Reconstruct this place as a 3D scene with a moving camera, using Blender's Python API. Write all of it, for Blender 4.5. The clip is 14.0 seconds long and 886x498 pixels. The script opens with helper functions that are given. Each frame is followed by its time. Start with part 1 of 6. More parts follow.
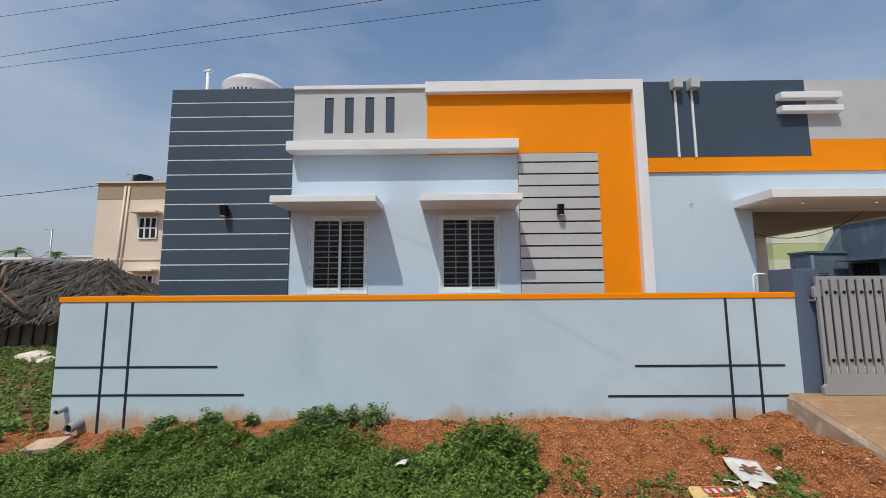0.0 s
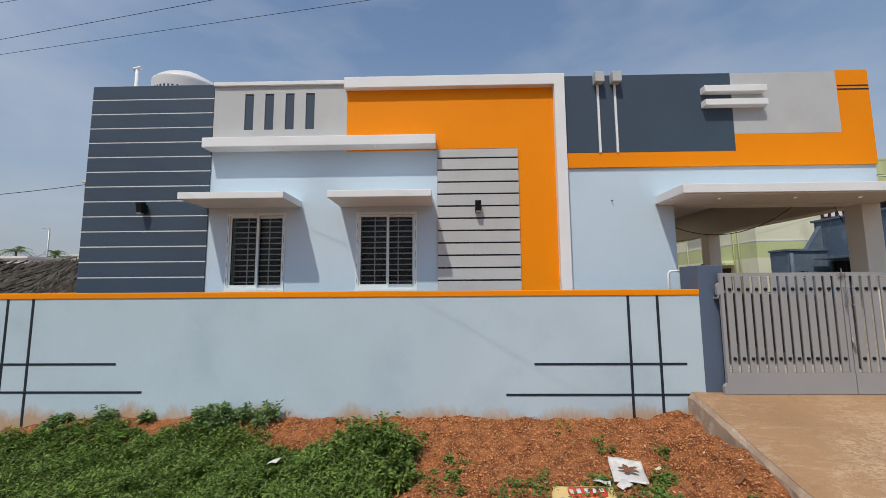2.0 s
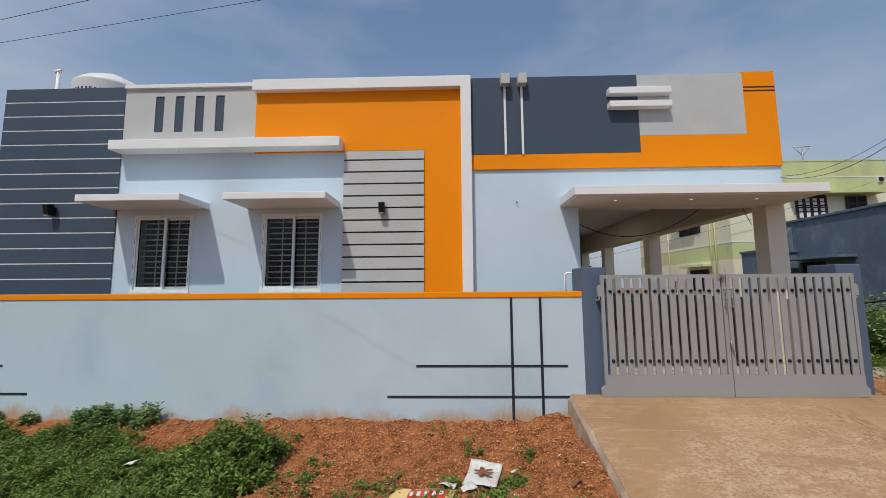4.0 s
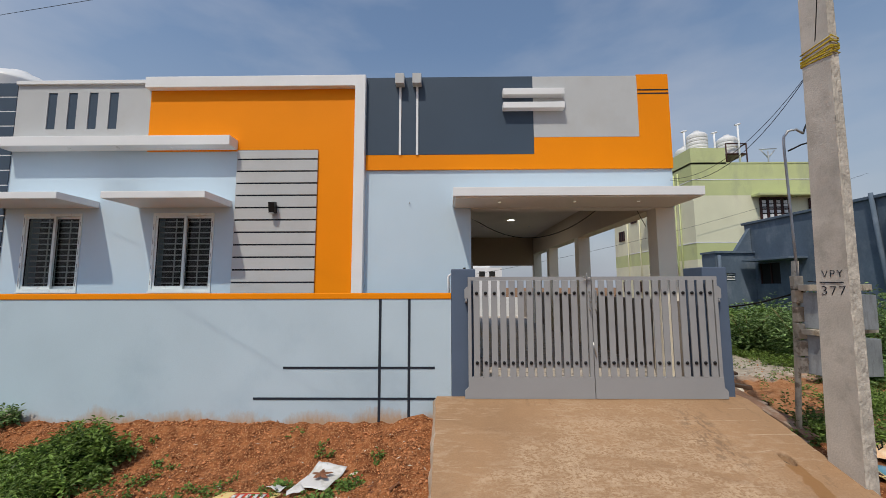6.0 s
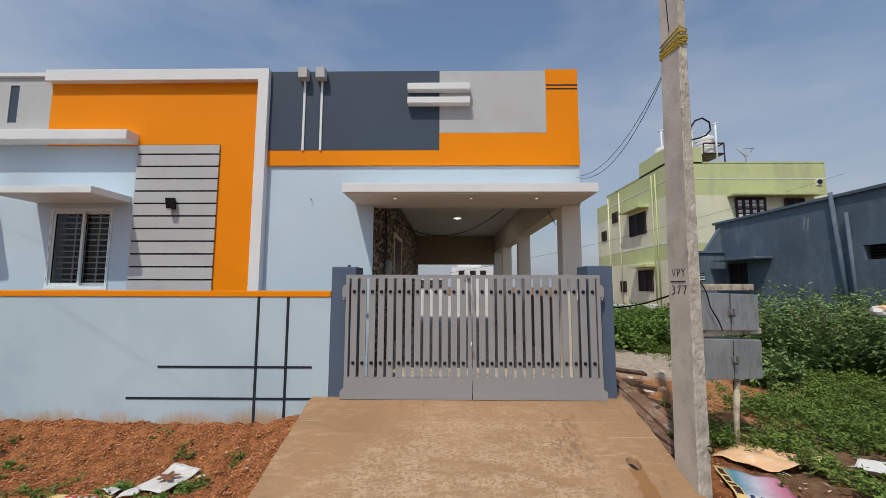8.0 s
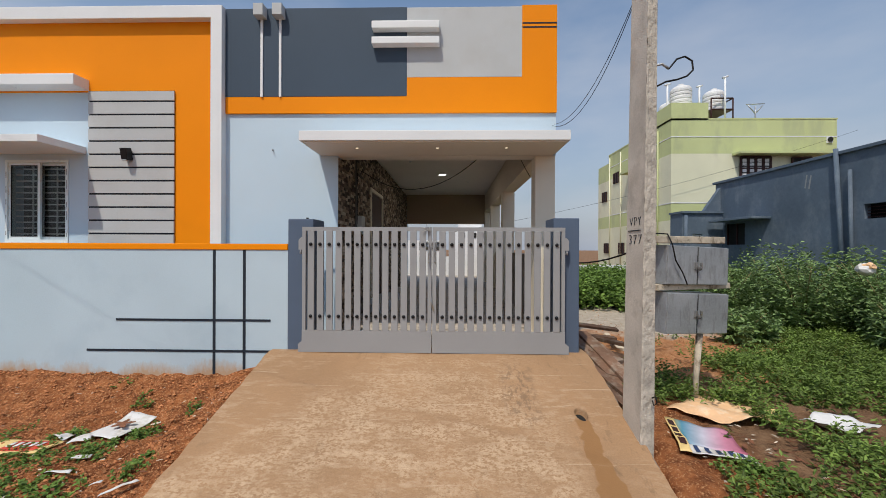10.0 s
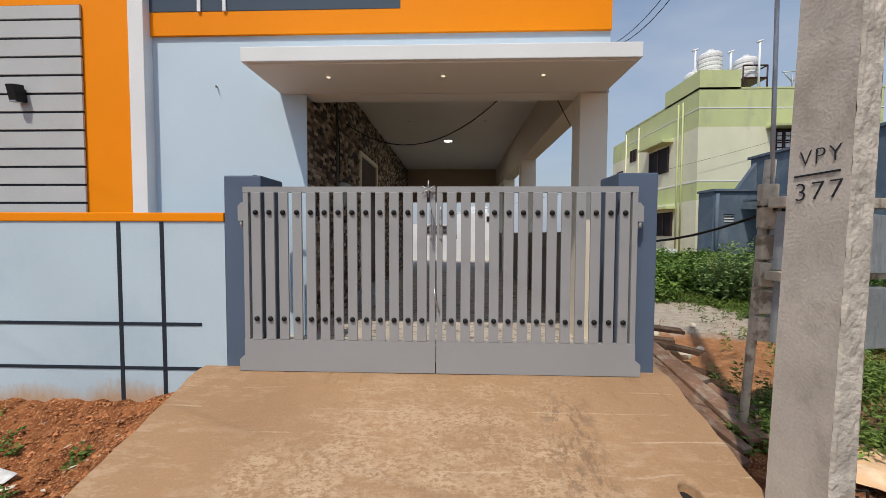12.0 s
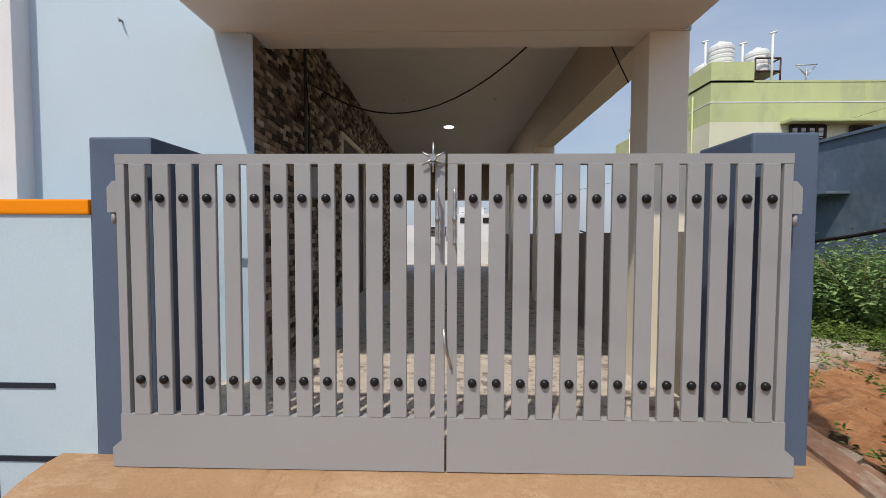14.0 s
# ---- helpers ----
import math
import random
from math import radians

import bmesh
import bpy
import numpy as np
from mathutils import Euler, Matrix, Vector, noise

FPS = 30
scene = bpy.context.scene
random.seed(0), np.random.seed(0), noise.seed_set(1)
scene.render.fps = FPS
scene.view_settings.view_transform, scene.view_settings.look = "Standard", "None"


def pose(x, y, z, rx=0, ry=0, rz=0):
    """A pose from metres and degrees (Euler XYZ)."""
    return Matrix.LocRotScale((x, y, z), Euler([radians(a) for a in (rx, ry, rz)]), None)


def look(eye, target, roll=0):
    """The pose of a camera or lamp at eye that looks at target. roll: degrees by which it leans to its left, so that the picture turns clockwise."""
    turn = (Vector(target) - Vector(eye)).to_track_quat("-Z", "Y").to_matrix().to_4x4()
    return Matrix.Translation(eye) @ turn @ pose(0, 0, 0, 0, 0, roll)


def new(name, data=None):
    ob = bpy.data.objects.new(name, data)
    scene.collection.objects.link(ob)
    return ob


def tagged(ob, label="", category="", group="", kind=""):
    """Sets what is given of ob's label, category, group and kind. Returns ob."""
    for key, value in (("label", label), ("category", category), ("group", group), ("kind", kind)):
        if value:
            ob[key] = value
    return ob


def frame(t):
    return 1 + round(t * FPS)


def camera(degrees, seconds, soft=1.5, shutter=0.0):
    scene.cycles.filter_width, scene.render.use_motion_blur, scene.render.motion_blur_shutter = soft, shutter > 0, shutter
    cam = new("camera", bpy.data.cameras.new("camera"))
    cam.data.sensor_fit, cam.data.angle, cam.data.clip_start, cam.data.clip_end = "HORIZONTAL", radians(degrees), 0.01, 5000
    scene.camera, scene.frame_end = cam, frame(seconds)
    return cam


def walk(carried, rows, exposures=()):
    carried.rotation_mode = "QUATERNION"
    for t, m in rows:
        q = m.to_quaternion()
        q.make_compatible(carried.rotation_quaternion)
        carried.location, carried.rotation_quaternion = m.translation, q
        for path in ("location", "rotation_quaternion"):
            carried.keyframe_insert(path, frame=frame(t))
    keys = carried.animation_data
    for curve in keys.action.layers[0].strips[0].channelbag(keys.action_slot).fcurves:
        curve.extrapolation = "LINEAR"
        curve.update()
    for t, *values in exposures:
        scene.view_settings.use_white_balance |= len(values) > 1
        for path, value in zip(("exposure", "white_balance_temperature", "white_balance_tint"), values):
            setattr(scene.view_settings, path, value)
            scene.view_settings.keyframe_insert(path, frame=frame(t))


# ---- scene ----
cam = camera(99.2, 14.0, 0.65)
PATH = [
    (0, (0.195, 0.126, 1.632), (0.172, 2.115, 1.839), -0.4),
    (0.5, (0.486, 0.163, 1.590), (0.461, 2.152, 1.801), -0.4),
    (1, (0.842, 0.168, 1.606), (0.805, 2.157, 1.815), -0.4),
    (1.5, (1.159, 0.145, 1.628), (1.122, 2.134, 1.835), -0.4),
    (2, (1.502, 0.206, 1.605), (1.458, 2.196, 1.805), -0.4),
    (2.5, (1.863, 0.239, 1.598), (1.809, 2.228, 1.804), -0.4),
    (3, (2.236, 0.208, 1.602), (2.171, 2.196, 1.811), -0.4),
    (5.5, (4.086, 0.284, 1.617), (4.061, 2.274, 1.815), -0.3),
    (6, (4.494, 0.282, 1.634), (4.468, 2.272, 1.832), -0.15),
    (6.5, (4.848, 0.356, 1.62), (4.838, 2.347, 1.818), -0.15),
    (7, (5.216, 0.39, 1.621), (5.21, 2.38, 1.823), -0.1),
    (7.5, (5.591, 0.373, 1.632), (5.582, 2.362, 1.836), -0.1),
    (7.7, (5.739, 0.384, 1.628), (5.722, 2.374, 1.828), 0.0),
    (9.8, (6.418, 0.560, 1.540), (6.374, 2.559, 1.600), 0.25),
    (10, (6.430, 0.597, 1.510), (6.384, 2.596, 1.507), 0.25),
    (10.5, (6.402, 0.798, 1.489), (6.355, 2.795, 1.392), 0.3),
    (11, (6.366, 1.205, 1.446), (6.306, 3.202, 1.353), 0.2),
    (11.5, (6.388, 1.606, 1.404), (6.312, 3.603, 1.32), 0.2),
    (12, (6.360, 2.007, 1.398), (6.291, 4.004, 1.315), 0.2),
    (12.5, (6.307, 2.377, 1.379), (6.245, 4.375, 1.301), 0.2),
    (13, (6.276, 2.702, 1.363), (6.223, 4.7, 1.289), 0.2),
    (13.5, (6.256, 2.97, 1.377), (6.207, 4.969, 1.308), 0.2),
    (14, (6.23, 3.181, 1.394), (6.188, 5.179, 1.319), 0.2),
]
walk(cam, [(t, look(eye, target, roll)) for t, eye, target, roll in PATH],
     [(0, 0.05), (3, -0.01), (5.5, -0.04), (7.5, -0.05), (9.8, 0.09), (12, 0.16), (13, 0.23), (14, 0.30)])

# ---- world, sun ----
SUN_WAY = Vector((-0.30, -0.625, 1.14)).normalized()
world = bpy.data.worlds.new("world")
scene.world = world
world.use_nodes = True
wn, wl = world.node_tree.nodes, world.node_tree.links
wn.clear()
sky = wn.new("ShaderNodeTexSky")
sky.sky_type, sky.sun_disc = "NISHITA", False
sky.sun_elevation, sky.sun_rotation = math.asin(SUN_WAY.z), math.atan2(SUN_WAY.x, SUN_WAY.y)
sky.air_density, sky.dust_density, sky.ozone_density = 1.3, 1.4, 2.0
wtex = wn.new("ShaderNodeTexCoord")
wmap = wn.new("ShaderNodeMapping")
wmap.inputs["Scale"].default_value = (1.0, 1.0, 2.6)
wnoise = wn.new("ShaderNodeTexNoise")
wnoise.inputs["Scale"].default_value, wnoise.inputs["Detail"].default_value = 3.0, 7.0
wramp = wn.new("ShaderNodeMapRange")
wramp.inputs["From Min"].default_value, wramp.inputs["From Max"].default_value = 0.40, 0.80
wramp.inputs["To Max"].default_value = 0.46
wmix = wn.new("ShaderNodeMix")
wmix.data_type = "RGBA"
wmix.inputs["B"].default_value = (4.5, 4.65, 5.1, 1)
wback = wn.new("ShaderNodeBackground")
wback.inputs["Strength"].default_value = 0.124
wout = wn.new("ShaderNodeOutputWorld")
wl.new(wtex.outputs["Generated"], wmap.inputs["Vector"])
wl.new(wmap.outputs["Vector"], wnoise.inputs["Vector"])
wl.new(wnoise.outputs["Fac"], wramp.inputs["Value"])
wsep = wn.new("ShaderNodeSeparateXYZ")
whaze = wn.new("ShaderNodeMapRange")
for key, v in zip(("From Min", "From Max", "To Min", "To Max"), (0.0, 0.55, 0.90, 0.0)):
    whaze.inputs[key].default_value = v
whmix = wn.new("ShaderNodeMix")
whmix.data_type = "RGBA"
whmix.inputs["B"].default_value = (2.60, 2.95, 3.65, 1)
wl.new(wtex.outputs["Generated"], wsep.inputs[0])
wl.new(wsep.outputs["Z"], whaze.inputs["Value"])
wl.new(whaze.outputs["Result"], whmix.inputs["Factor"])
wl.new(sky.outputs["Color"], whmix.inputs["A"])
wl.new(wramp.outputs["Result"], wmix.inputs["Factor"])
wl.new(whmix.outputs["Result"], wmix.inputs["A"])
wl.new(wmix.outputs["Result"], wback.inputs["Color"])
wl.new(wback.outputs["Background"], wout.inputs["Surface"])

sun_data = bpy.data.lights.new("sun", "SUN")
sun_data.energy, sun_data.angle, sun_data.color = 2.8, radians(0.8), (1.0, 0.936, 0.815)
sun = new("sun", sun_data)
sun.matrix_world = look(SUN_WAY * 60, (0, 0, 0))
scene.view_settings.exposure = 0.0


# ---- materials ----
def material(name, colour, rough=0.6, vary=0.10, grain=60.0, bump=0.15, broad=1.3, metal=0.0, island=0.0, random_tint=0.0,
             second=None, second_scale=3.0, second_low=0.52, second_high=0.62, spec=0.25, second_stretch=None, through_light=0.0):
    """A painted or raw surface: broad patches, fine grain and relief, an optional second colour in patches."""
    m = bpy.data.materials.new(name)
    m.use_nodes = True
    n, l = m.node_tree.nodes, m.node_tree.links
    bsdf = n["Principled BSDF"]
    geo = n.new("ShaderNodeNewGeometry")
    a = n.new("ShaderNodeTexNoise")
    a.inputs["Scale"].default_value, a.inputs["Detail"].default_value = broad, 5.0
    b = n.new("ShaderNodeTexNoise")
    b.inputs["Scale"].default_value, b.inputs["Detail"].default_value = grain, 3.0
    l.new(geo.outputs["Position"], a.inputs["Vector"])
    l.new(geo.outputs["Position"], b.inputs["Vector"])
    add = n.new("ShaderNodeMath")
    add.operation = "MULTIPLY_ADD"
    add.inputs[1].default_value = 0.45
    l.new(b.outputs["Fac"], add.inputs[0])
    l.new(a.outputs["Fac"], add.inputs[2])
    value = n.new("ShaderNodeMapRange")
    value.inputs["From Min"].default_value, value.inputs["From Max"].default_value = 0.45, 1.0
    value.inputs["To Min"].default_value, value.inputs["To Max"].default_value = 1 - vary, 1 + vary * 0.6
    l.new(add.outputs[0], value.inputs["Value"])
    out = value.outputs["Result"]
    for amount, source in ((island, geo.outputs["Random Per Island"]), (random_tint, None)):
        if amount:
            if source is None:
                info = n.new("ShaderNodeObjectInfo")
                source = info.outputs["Random"]
            r = n.new("ShaderNodeMapRange")
            r.inputs["To Min"].default_value, r.inputs["To Max"].default_value = 1 - amount, 1 + amount
            l.new(source, r.inputs["Value"])
            mul = n.new("ShaderNodeMath")
            mul.operation = "MULTIPLY"
            l.new(out, mul.inputs[0])
            l.new(r.outputs["Result"], mul.inputs[1])
            out = mul.outputs[0]
    base = n.new("ShaderNodeRGB")
    base.outputs[0].default_value = (*colour, 1)
    colour_out = base.outputs[0]
    if second:
        s = n.new("ShaderNodeTexNoise")
        s.inputs["Scale"].default_value, s.inputs["Detail"].default_value = second_scale, 7.0
        s.inputs["Roughness"].default_value = 0.62
        if second_stretch:
            sm = n.new("ShaderNodeMapping")
            sm.inputs["Scale"].default_value = second_stretch
            l.new(geo.outputs["Position"], sm.inputs["Vector"])
            l.new(sm.outputs["Vector"], s.inputs["Vector"])
        else:
            l.new(geo.outputs["Position"], s.inputs["Vector"])
        k = n.new("ShaderNodeMapRange")
        k.inputs["From Min"].default_value, k.inputs["From Max"].default_value = second_low, second_high
        l.new(s.outputs["Fac"], k.inputs["Value"])
        mix = n.new("ShaderNodeMix")
        mix.data_type = "RGBA"
        mix.inputs["B"].default_value = (*second, 1)
        l.new(k.outputs["Result"], mix.inputs["Factor"])
        l.new(colour_out, mix.inputs["A"])
        colour_out = mix.outputs["Result"]
    scale = n.new("ShaderNodeVectorMath")
    scale.operation = "SCALE"
    l.new(colour_out, scale.inputs[0])
    l.new(out, scale.inputs["Scale"])
    l.new(scale.outputs["Vector"], bsdf.inputs["Base Color"])
    bsdf.inputs["Roughness"].default_value = rough
    bsdf.inputs["Metallic"].default_value = metal
    bsdf.inputs["Specular IOR Level"].default_value = spec
    if through_light:
        tr = n.new("ShaderNodeBsdfTranslucent")
        l.new(scale.outputs["Vector"], tr.inputs["Color"])
        ms = n.new("ShaderNodeMixShader")
        ms.inputs["Fac"].default_value = through_light
        l.new(bsdf.outputs["BSDF"], ms.inputs[1])
        l.new(tr.outputs["BSDF"], ms.inputs[2])
        l.new(ms.outputs["Shader"], n["Material Output"].inputs["Surface"])
    if bump:
        bp = n.new("ShaderNodeBump")
        bp.inputs["Strength"].default_value, bp.inputs["Distance"].default_value = bump, 0.01
        l.new(add.outputs[0], bp.inputs["Height"])
        l.new(bp.outputs["Normal"], bsdf.inputs["Normal"])
    return m


def splash(m, z0, z1, colour, strength=0.9):
    """Red soil splashed up the foot of a wall, in ragged tongues between two heights."""
    n, l = m.node_tree.nodes, m.node_tree.links
    bsdf = n["Principled BSDF"]
    old = bsdf.inputs["Base Color"].links[0].from_socket
    geo = n.new("ShaderNodeNewGeometry")
    sep = n.new("ShaderNodeSeparateXYZ")
    l.new(geo.outputs["Position"], sep.inputs[0])
    mp = n.new("ShaderNodeMapping")
    mp.inputs["Scale"].default_value = (1.0, 1.0, 0.45)
    l.new(geo.outputs["Position"], mp.inputs["Vector"])
    noise_a = n.new("ShaderNodeTexNoise")
    noise_a.inputs["Scale"].default_value, noise_a.inputs["Detail"].default_value = 1.7, 12.0
    noise_a.inputs["Roughness"].default_value = 0.74
    l.new(mp.outputs["Vector"], noise_a.inputs["Vector"])
    height = n.new("ShaderNodeMapRange")
    height.inputs["From Min"].default_value, height.inputs["From Max"].default_value = z0, z1
    height.inputs["To Min"].default_value, height.inputs["To Max"].default_value = 0.34, -0.24
    l.new(sep.outputs["Z"], height.inputs["Value"])
    add = n.new("ShaderNodeMath")
    l.new(noise_a.outputs["Fac"], add.inputs[0])
    l.new(height.outputs["Result"], add.inputs[1])
    edge = n.new("ShaderNodeMapRange")
    edge.inputs["From Min"].default_value, edge.inputs["From Max"].default_value = 0.56, 0.76
    edge.inputs["To Max"].default_value = strength
    l.new(add.outputs[0], edge.inputs["Value"])
    mix = n.new("ShaderNodeMix")
    mix.data_type = "RGBA"
    mix.inputs["B"].default_value = (*colour, 1)
    l.new(edge.outputs["Result"], mix.inputs["Factor"])
    l.new(old, mix.inputs["A"])
    l.new(mix.outputs["Result"], bsdf.inputs["Base Color"])


BLUE = material("pale_blue_paint", (0.52, 0.645, 0.745), 0.65, 0.07, 90, 0.10, 0.9)
WALL_BLUE = material("pale_blue_compound_paint", (0.49, 0.60, 0.675), 0.7, 0.10, 70, 0.14, 0.7, second=(0.42, 0.53, 0.61), second_scale=1.1, second_low=0.5, second_high=0.75)
splash(WALL_BLUE, -0.05, 0.40, (0.46, 0.26, 0.105), 0.78)
ORANGE = material("orange_paint", (0.88, 0.266, 0.0015), 0.65, 0.06, 90, 0.08, 0.8, spec=0.15)
SLATE = material("slate_paint", (0.052, 0.078, 0.114), 0.65, 0.10, 90, 0.10, 1.0)
GREY = material("light_grey_paint", (0.485, 0.50, 0.505), 0.6, 0.08, 90, 0.10, 1.1, second=(0.44, 0.44, 0.43), second_scale=1.4, second_low=0.5, second_high=0.75)
WHITE = material("white_paint", (0.765, 0.78, 0.79), 0.55, 0.06, 80, 0.10, 1.4)
LINE = material("groove_paint", (0.020, 0.026, 0.038), 0.6, 0.15, 90, 0.10, 2.0)
CREAM = material("cream_pillar_paint", (0.80, 0.73, 0.60), 0.6, 0.06, 80, 0.10, 1.2)
# the tan tone carries the shade and warm bounce light on the side beam
BEAM_SHADE = material("beam_paint_warm_shade", (0.64, 0.55, 0.43), 0.6, 0.06, 80, 0.10, 1.2)
CEIL = material("ceiling_paint", (0.76, 0.70, 0.62), 0.7, 0.05, 80, 0.06, 1.0)
POST = material("slate_post_paint", (0.098, 0.132, 0.195), 0.55, 0.12, 80, 0.14, 1.6)
GATE = material("grey_gate_enamel", (0.322, 0.322, 0.327), 0.38, 0.06, 120, 0.05, 1.8)
UPVC = material("white_upvc", (0.72, 0.79, 0.80), 0.35, 0.05, 80, 0.03, 5.0, second=(0.60, 0.62, 0.62), second_scale=14, second_low=0.58, second_high=0.66)
BLACK = material("black_plastic", (0.012, 0.012, 0.013), 0.3, 0.15, 80, 0.03, 4.0)
STEEL = material("stainless_steel", (0.50, 0.485, 0.46), 0.36, 0.08, 60, 0.02, 4.0, metal=1.0)
TIN = material("galvanised_sheet", (0.42, 0.44, 0.46), 0.45, 0.25, 50, 0.06, 3.0, metal=0.55, second=(0.34, 0.35, 0.36), second_scale=6, second_stretch=(3.0, 3.0, 0.7))
DARK_PIPE = material("dark_conduit", (0.10, 0.095, 0.09), 0.5, 0.15, 60, 0.04, 4.0)
PVC = material("grey_pipe", (0.27, 0.285, 0.30), 0.45, 0.12, 60, 0.04, 4.0)
YARDWALL = material("bare_cement_plaster", (0.31, 0.27, 0.235), 0.85, 0.22, 40, 0.3, 1.6, second=(0.24, 0.205, 0.175), second_scale=2.4)
CONCRETE = material("pole_concrete", (0.56, 0.515, 0.455), 0.9, 0.24, 70, 0.6, 3.0, second=(0.47, 0.43, 0.375), second_scale=4.0)
BROKEN = material("broken_concrete", (0.52, 0.475, 0.41), 0.95, 0.40, 60, 1.0, 9.0, second=(0.44, 0.40, 0.35), second_scale=22.0)
RAMPSIDE = material("ramp_edge_concrete", (0.40, 0.30, 0.22), 0.95, 0.25, 30, 0.7, 4.0, second=(0.55, 0.48, 0.40), second_scale=5.0)
WOOD = material("weathered_wood", (0.175, 0.100, 0.066), 0.85, 0.40, 26, 0.7, 4.0, random_tint=0.45, second=(0.25, 0.19, 0.145), second_scale=5.0)
POSTWOOD = material("grey_post_wood", (0.54, 0.47, 0.37), 0.85, 0.35, 24, 0.6, 5.0, second=(0.24, 0.19, 0.14), second_scale=7)
LEAF_TIP = material("young_leaf", (0.185, 0.275, 0.070), 0.5, 0.25, 8, 0.0, 1.2, island=0.4, through_light=0.3)
LEAF = material("weed_leaf", (0.158, 0.245, 0.052), 0.5, 0.35, 8, 0.0, 2.2, island=0.62, through_light=0.28)
LEAF_LOT = material("lot_leaf", (0.165, 0.245, 0.055), 0.55, 0.3, 8, 0.0, 0.9, island=0.5, through_light=0.30)
LEAF_DARK = material("bush_leaf", (0.185, 0.275, 0.100), 0.5, 0.25, 8, 0.0, 0.8, island=0.5, through_light=0.25)
LEAF_PALE = material("field_leaf", (0.145, 0.235, 0.050), 0.6, 0.3, 6, 0.0, 0.5, island=0.45, through_light=0.28)
STEM = material("weed_stem", (0.16, 0.15, 0.06), 0.7, 0.2, 20, 0.0, 2.0)
PEBBLE = material("soil_stone", (0.45, 0.190, 0.082), 0.95, 0.3, 40, 0.0, 6.0, island=0.42)
PALE_STONE = material("pale_stone", (0.55, 0.48, 0.38), 0.95, 0.3, 40, 0.3, 6.0, island=0.3)
RUBBER = material("black_cable", (0.012, 0.011, 0.010), 0.6, 0.2, 30, 0.0, 4.0)
THATCH = material("palm_thatch", (0.085, 0.074, 0.062), 0.95, 0.5, 30, 0.8, 3.0, island=0.5)
MUD = material("mud_wall", (0.20, 0.17, 0.13), 0.95, 0.3, 14, 0.6, 2.0)
TANK = material("white_tank_plastic", (0.70, 0.70, 0.70), 0.35, 0.05, 30, 0.03, 2.0)
INK = material("dark_blue_ink", (0.03, 0.05, 0.12), 0.5, 0.1, 30, 0.0, 2.0)
GREEN = material("lime_green_paint", (0.55, 0.60, 0.30), 0.65, 0.14, 20, 0.1, 0.5, second=(0.47, 0.51, 0.28), second_scale=0.7, second_stretch=(1.0, 1.0, 0.35))
PALE_GREEN = material("pale_lime_paint", (0.74, 0.73, 0.54), 0.65, 0.14, 20, 0.1, 0.5, second=(0.66, 0.64, 0.48), second_scale=0.7, second_stretch=(1.0, 1.0, 0.35))
BEIGE = material("beige_paint", (0.72, 0.62, 0.50), 0.65, 0.08, 20, 0.1, 0.5)
TAN = material("tan_paint", (0.38, 0.29, 0.20), 0.65, 0.08, 20, 0.1, 0.5)
BLUEGREY = material("weathered_blue_grey_paint", (0.106, 0.143, 0.192), 0.75, 0.22, 12, 0.2, 0.6, second=(0.170, 0.205, 0.250), second_scale=2.2, second_low=0.48, second_high=0.72, second_stretch=(1.0, 1.0, 0.55))
MAROON = material("dark_wood_shutter", (0.050, 0.020, 0.018), 0.5, 0.2, 30, 0.05, 2.0)
DARKVOID = material("dark_opening", (0.02, 0.02, 0.02), 0.8, 0.2, 30, 0.0, 2.0)
FARWHITE = material("far_white_wall", (0.74, 0.75, 0.76), 0.7, 0.08, 10, 0.0, 0.4)
PAPER = material("white_paper", (0.66, 0.65, 0.64), 0.6, 0.12, 40, 0.1, 6.0, second=(0.52, 0.50, 0.46), second_scale=6)
SACK = material("peach_plastic_sack", (0.80, 0.50, 0.28), 0.55, 0.12, 30, 0.25, 5.0, second=(0.82, 0.60, 0.40), second_scale=7)
PRINT_RED = material("red_print", (0.60, 0.07, 0.04), 0.5, 0.15, 30, 0.0, 5.0)
PRINT_YELLOW = material("yellow_print", (0.70, 0.52, 0.22), 0.5, 0.15, 30, 0.0, 5.0)
DRY_LEAF = material("brown_dry_leaf", (0.20, 0.085, 0.045), 0.8, 0.3, 40, 0.0, 5.0)
YELLOW_TAPE = material("yellow_cord", (0.55, 0.40, 0.03), 0.6, 0.3, 40, 0.2, 8.0)
GROUT = material("cladding_grout", (0.045, 0.038, 0.033), 0.9, 0.2, 50, 0.2, 4.0)
PAVER = material("yard_paver", (0.50, 0.44, 0.38), 0.85, 0.25, 30, 0.3, 7.0, second=(0.22, 0.19, 0.17), second_scale=9)


def cladding_material(name, per_island):
    """Split stone in four shades, one shade a block."""
    m = material(name, (0.2, 0.15, 0.11), 0.75, 0.3, 70, 0.4, 6.0)
    n, l = m.node_tree.nodes, m.node_tree.links
    ramp = n.new("ShaderNodeValToRGB")
    ramp.color_ramp.interpolation = "CONSTANT"
    shades = ((0.0, (0.070, 0.050, 0.038)), (0.26, (0.160, 0.112, 0.080)), (0.56, (0.30, 0.22, 0.16)), (0.82, (0.47, 0.38, 0.29)))
    while len(ramp.color_ramp.elements) < 4:
        ramp.color_ramp.elements.new(0.5)
    for e, (pos, c) in zip(ramp.color_ramp.elements, shades):
        e.position, e.color = pos, (*c, 1)
    source = n.new("ShaderNodeNewGeometry").outputs["Random Per Island"] if per_island else n.new("ShaderNodeObjectInfo").outputs["Random"]
    l.new(source, ramp.inputs["Fac"])
    for node in n:
        if node.bl_idname == "ShaderNodeVectorMath":
            l.new(ramp.outputs["Color"], node.inputs[0])
    return m


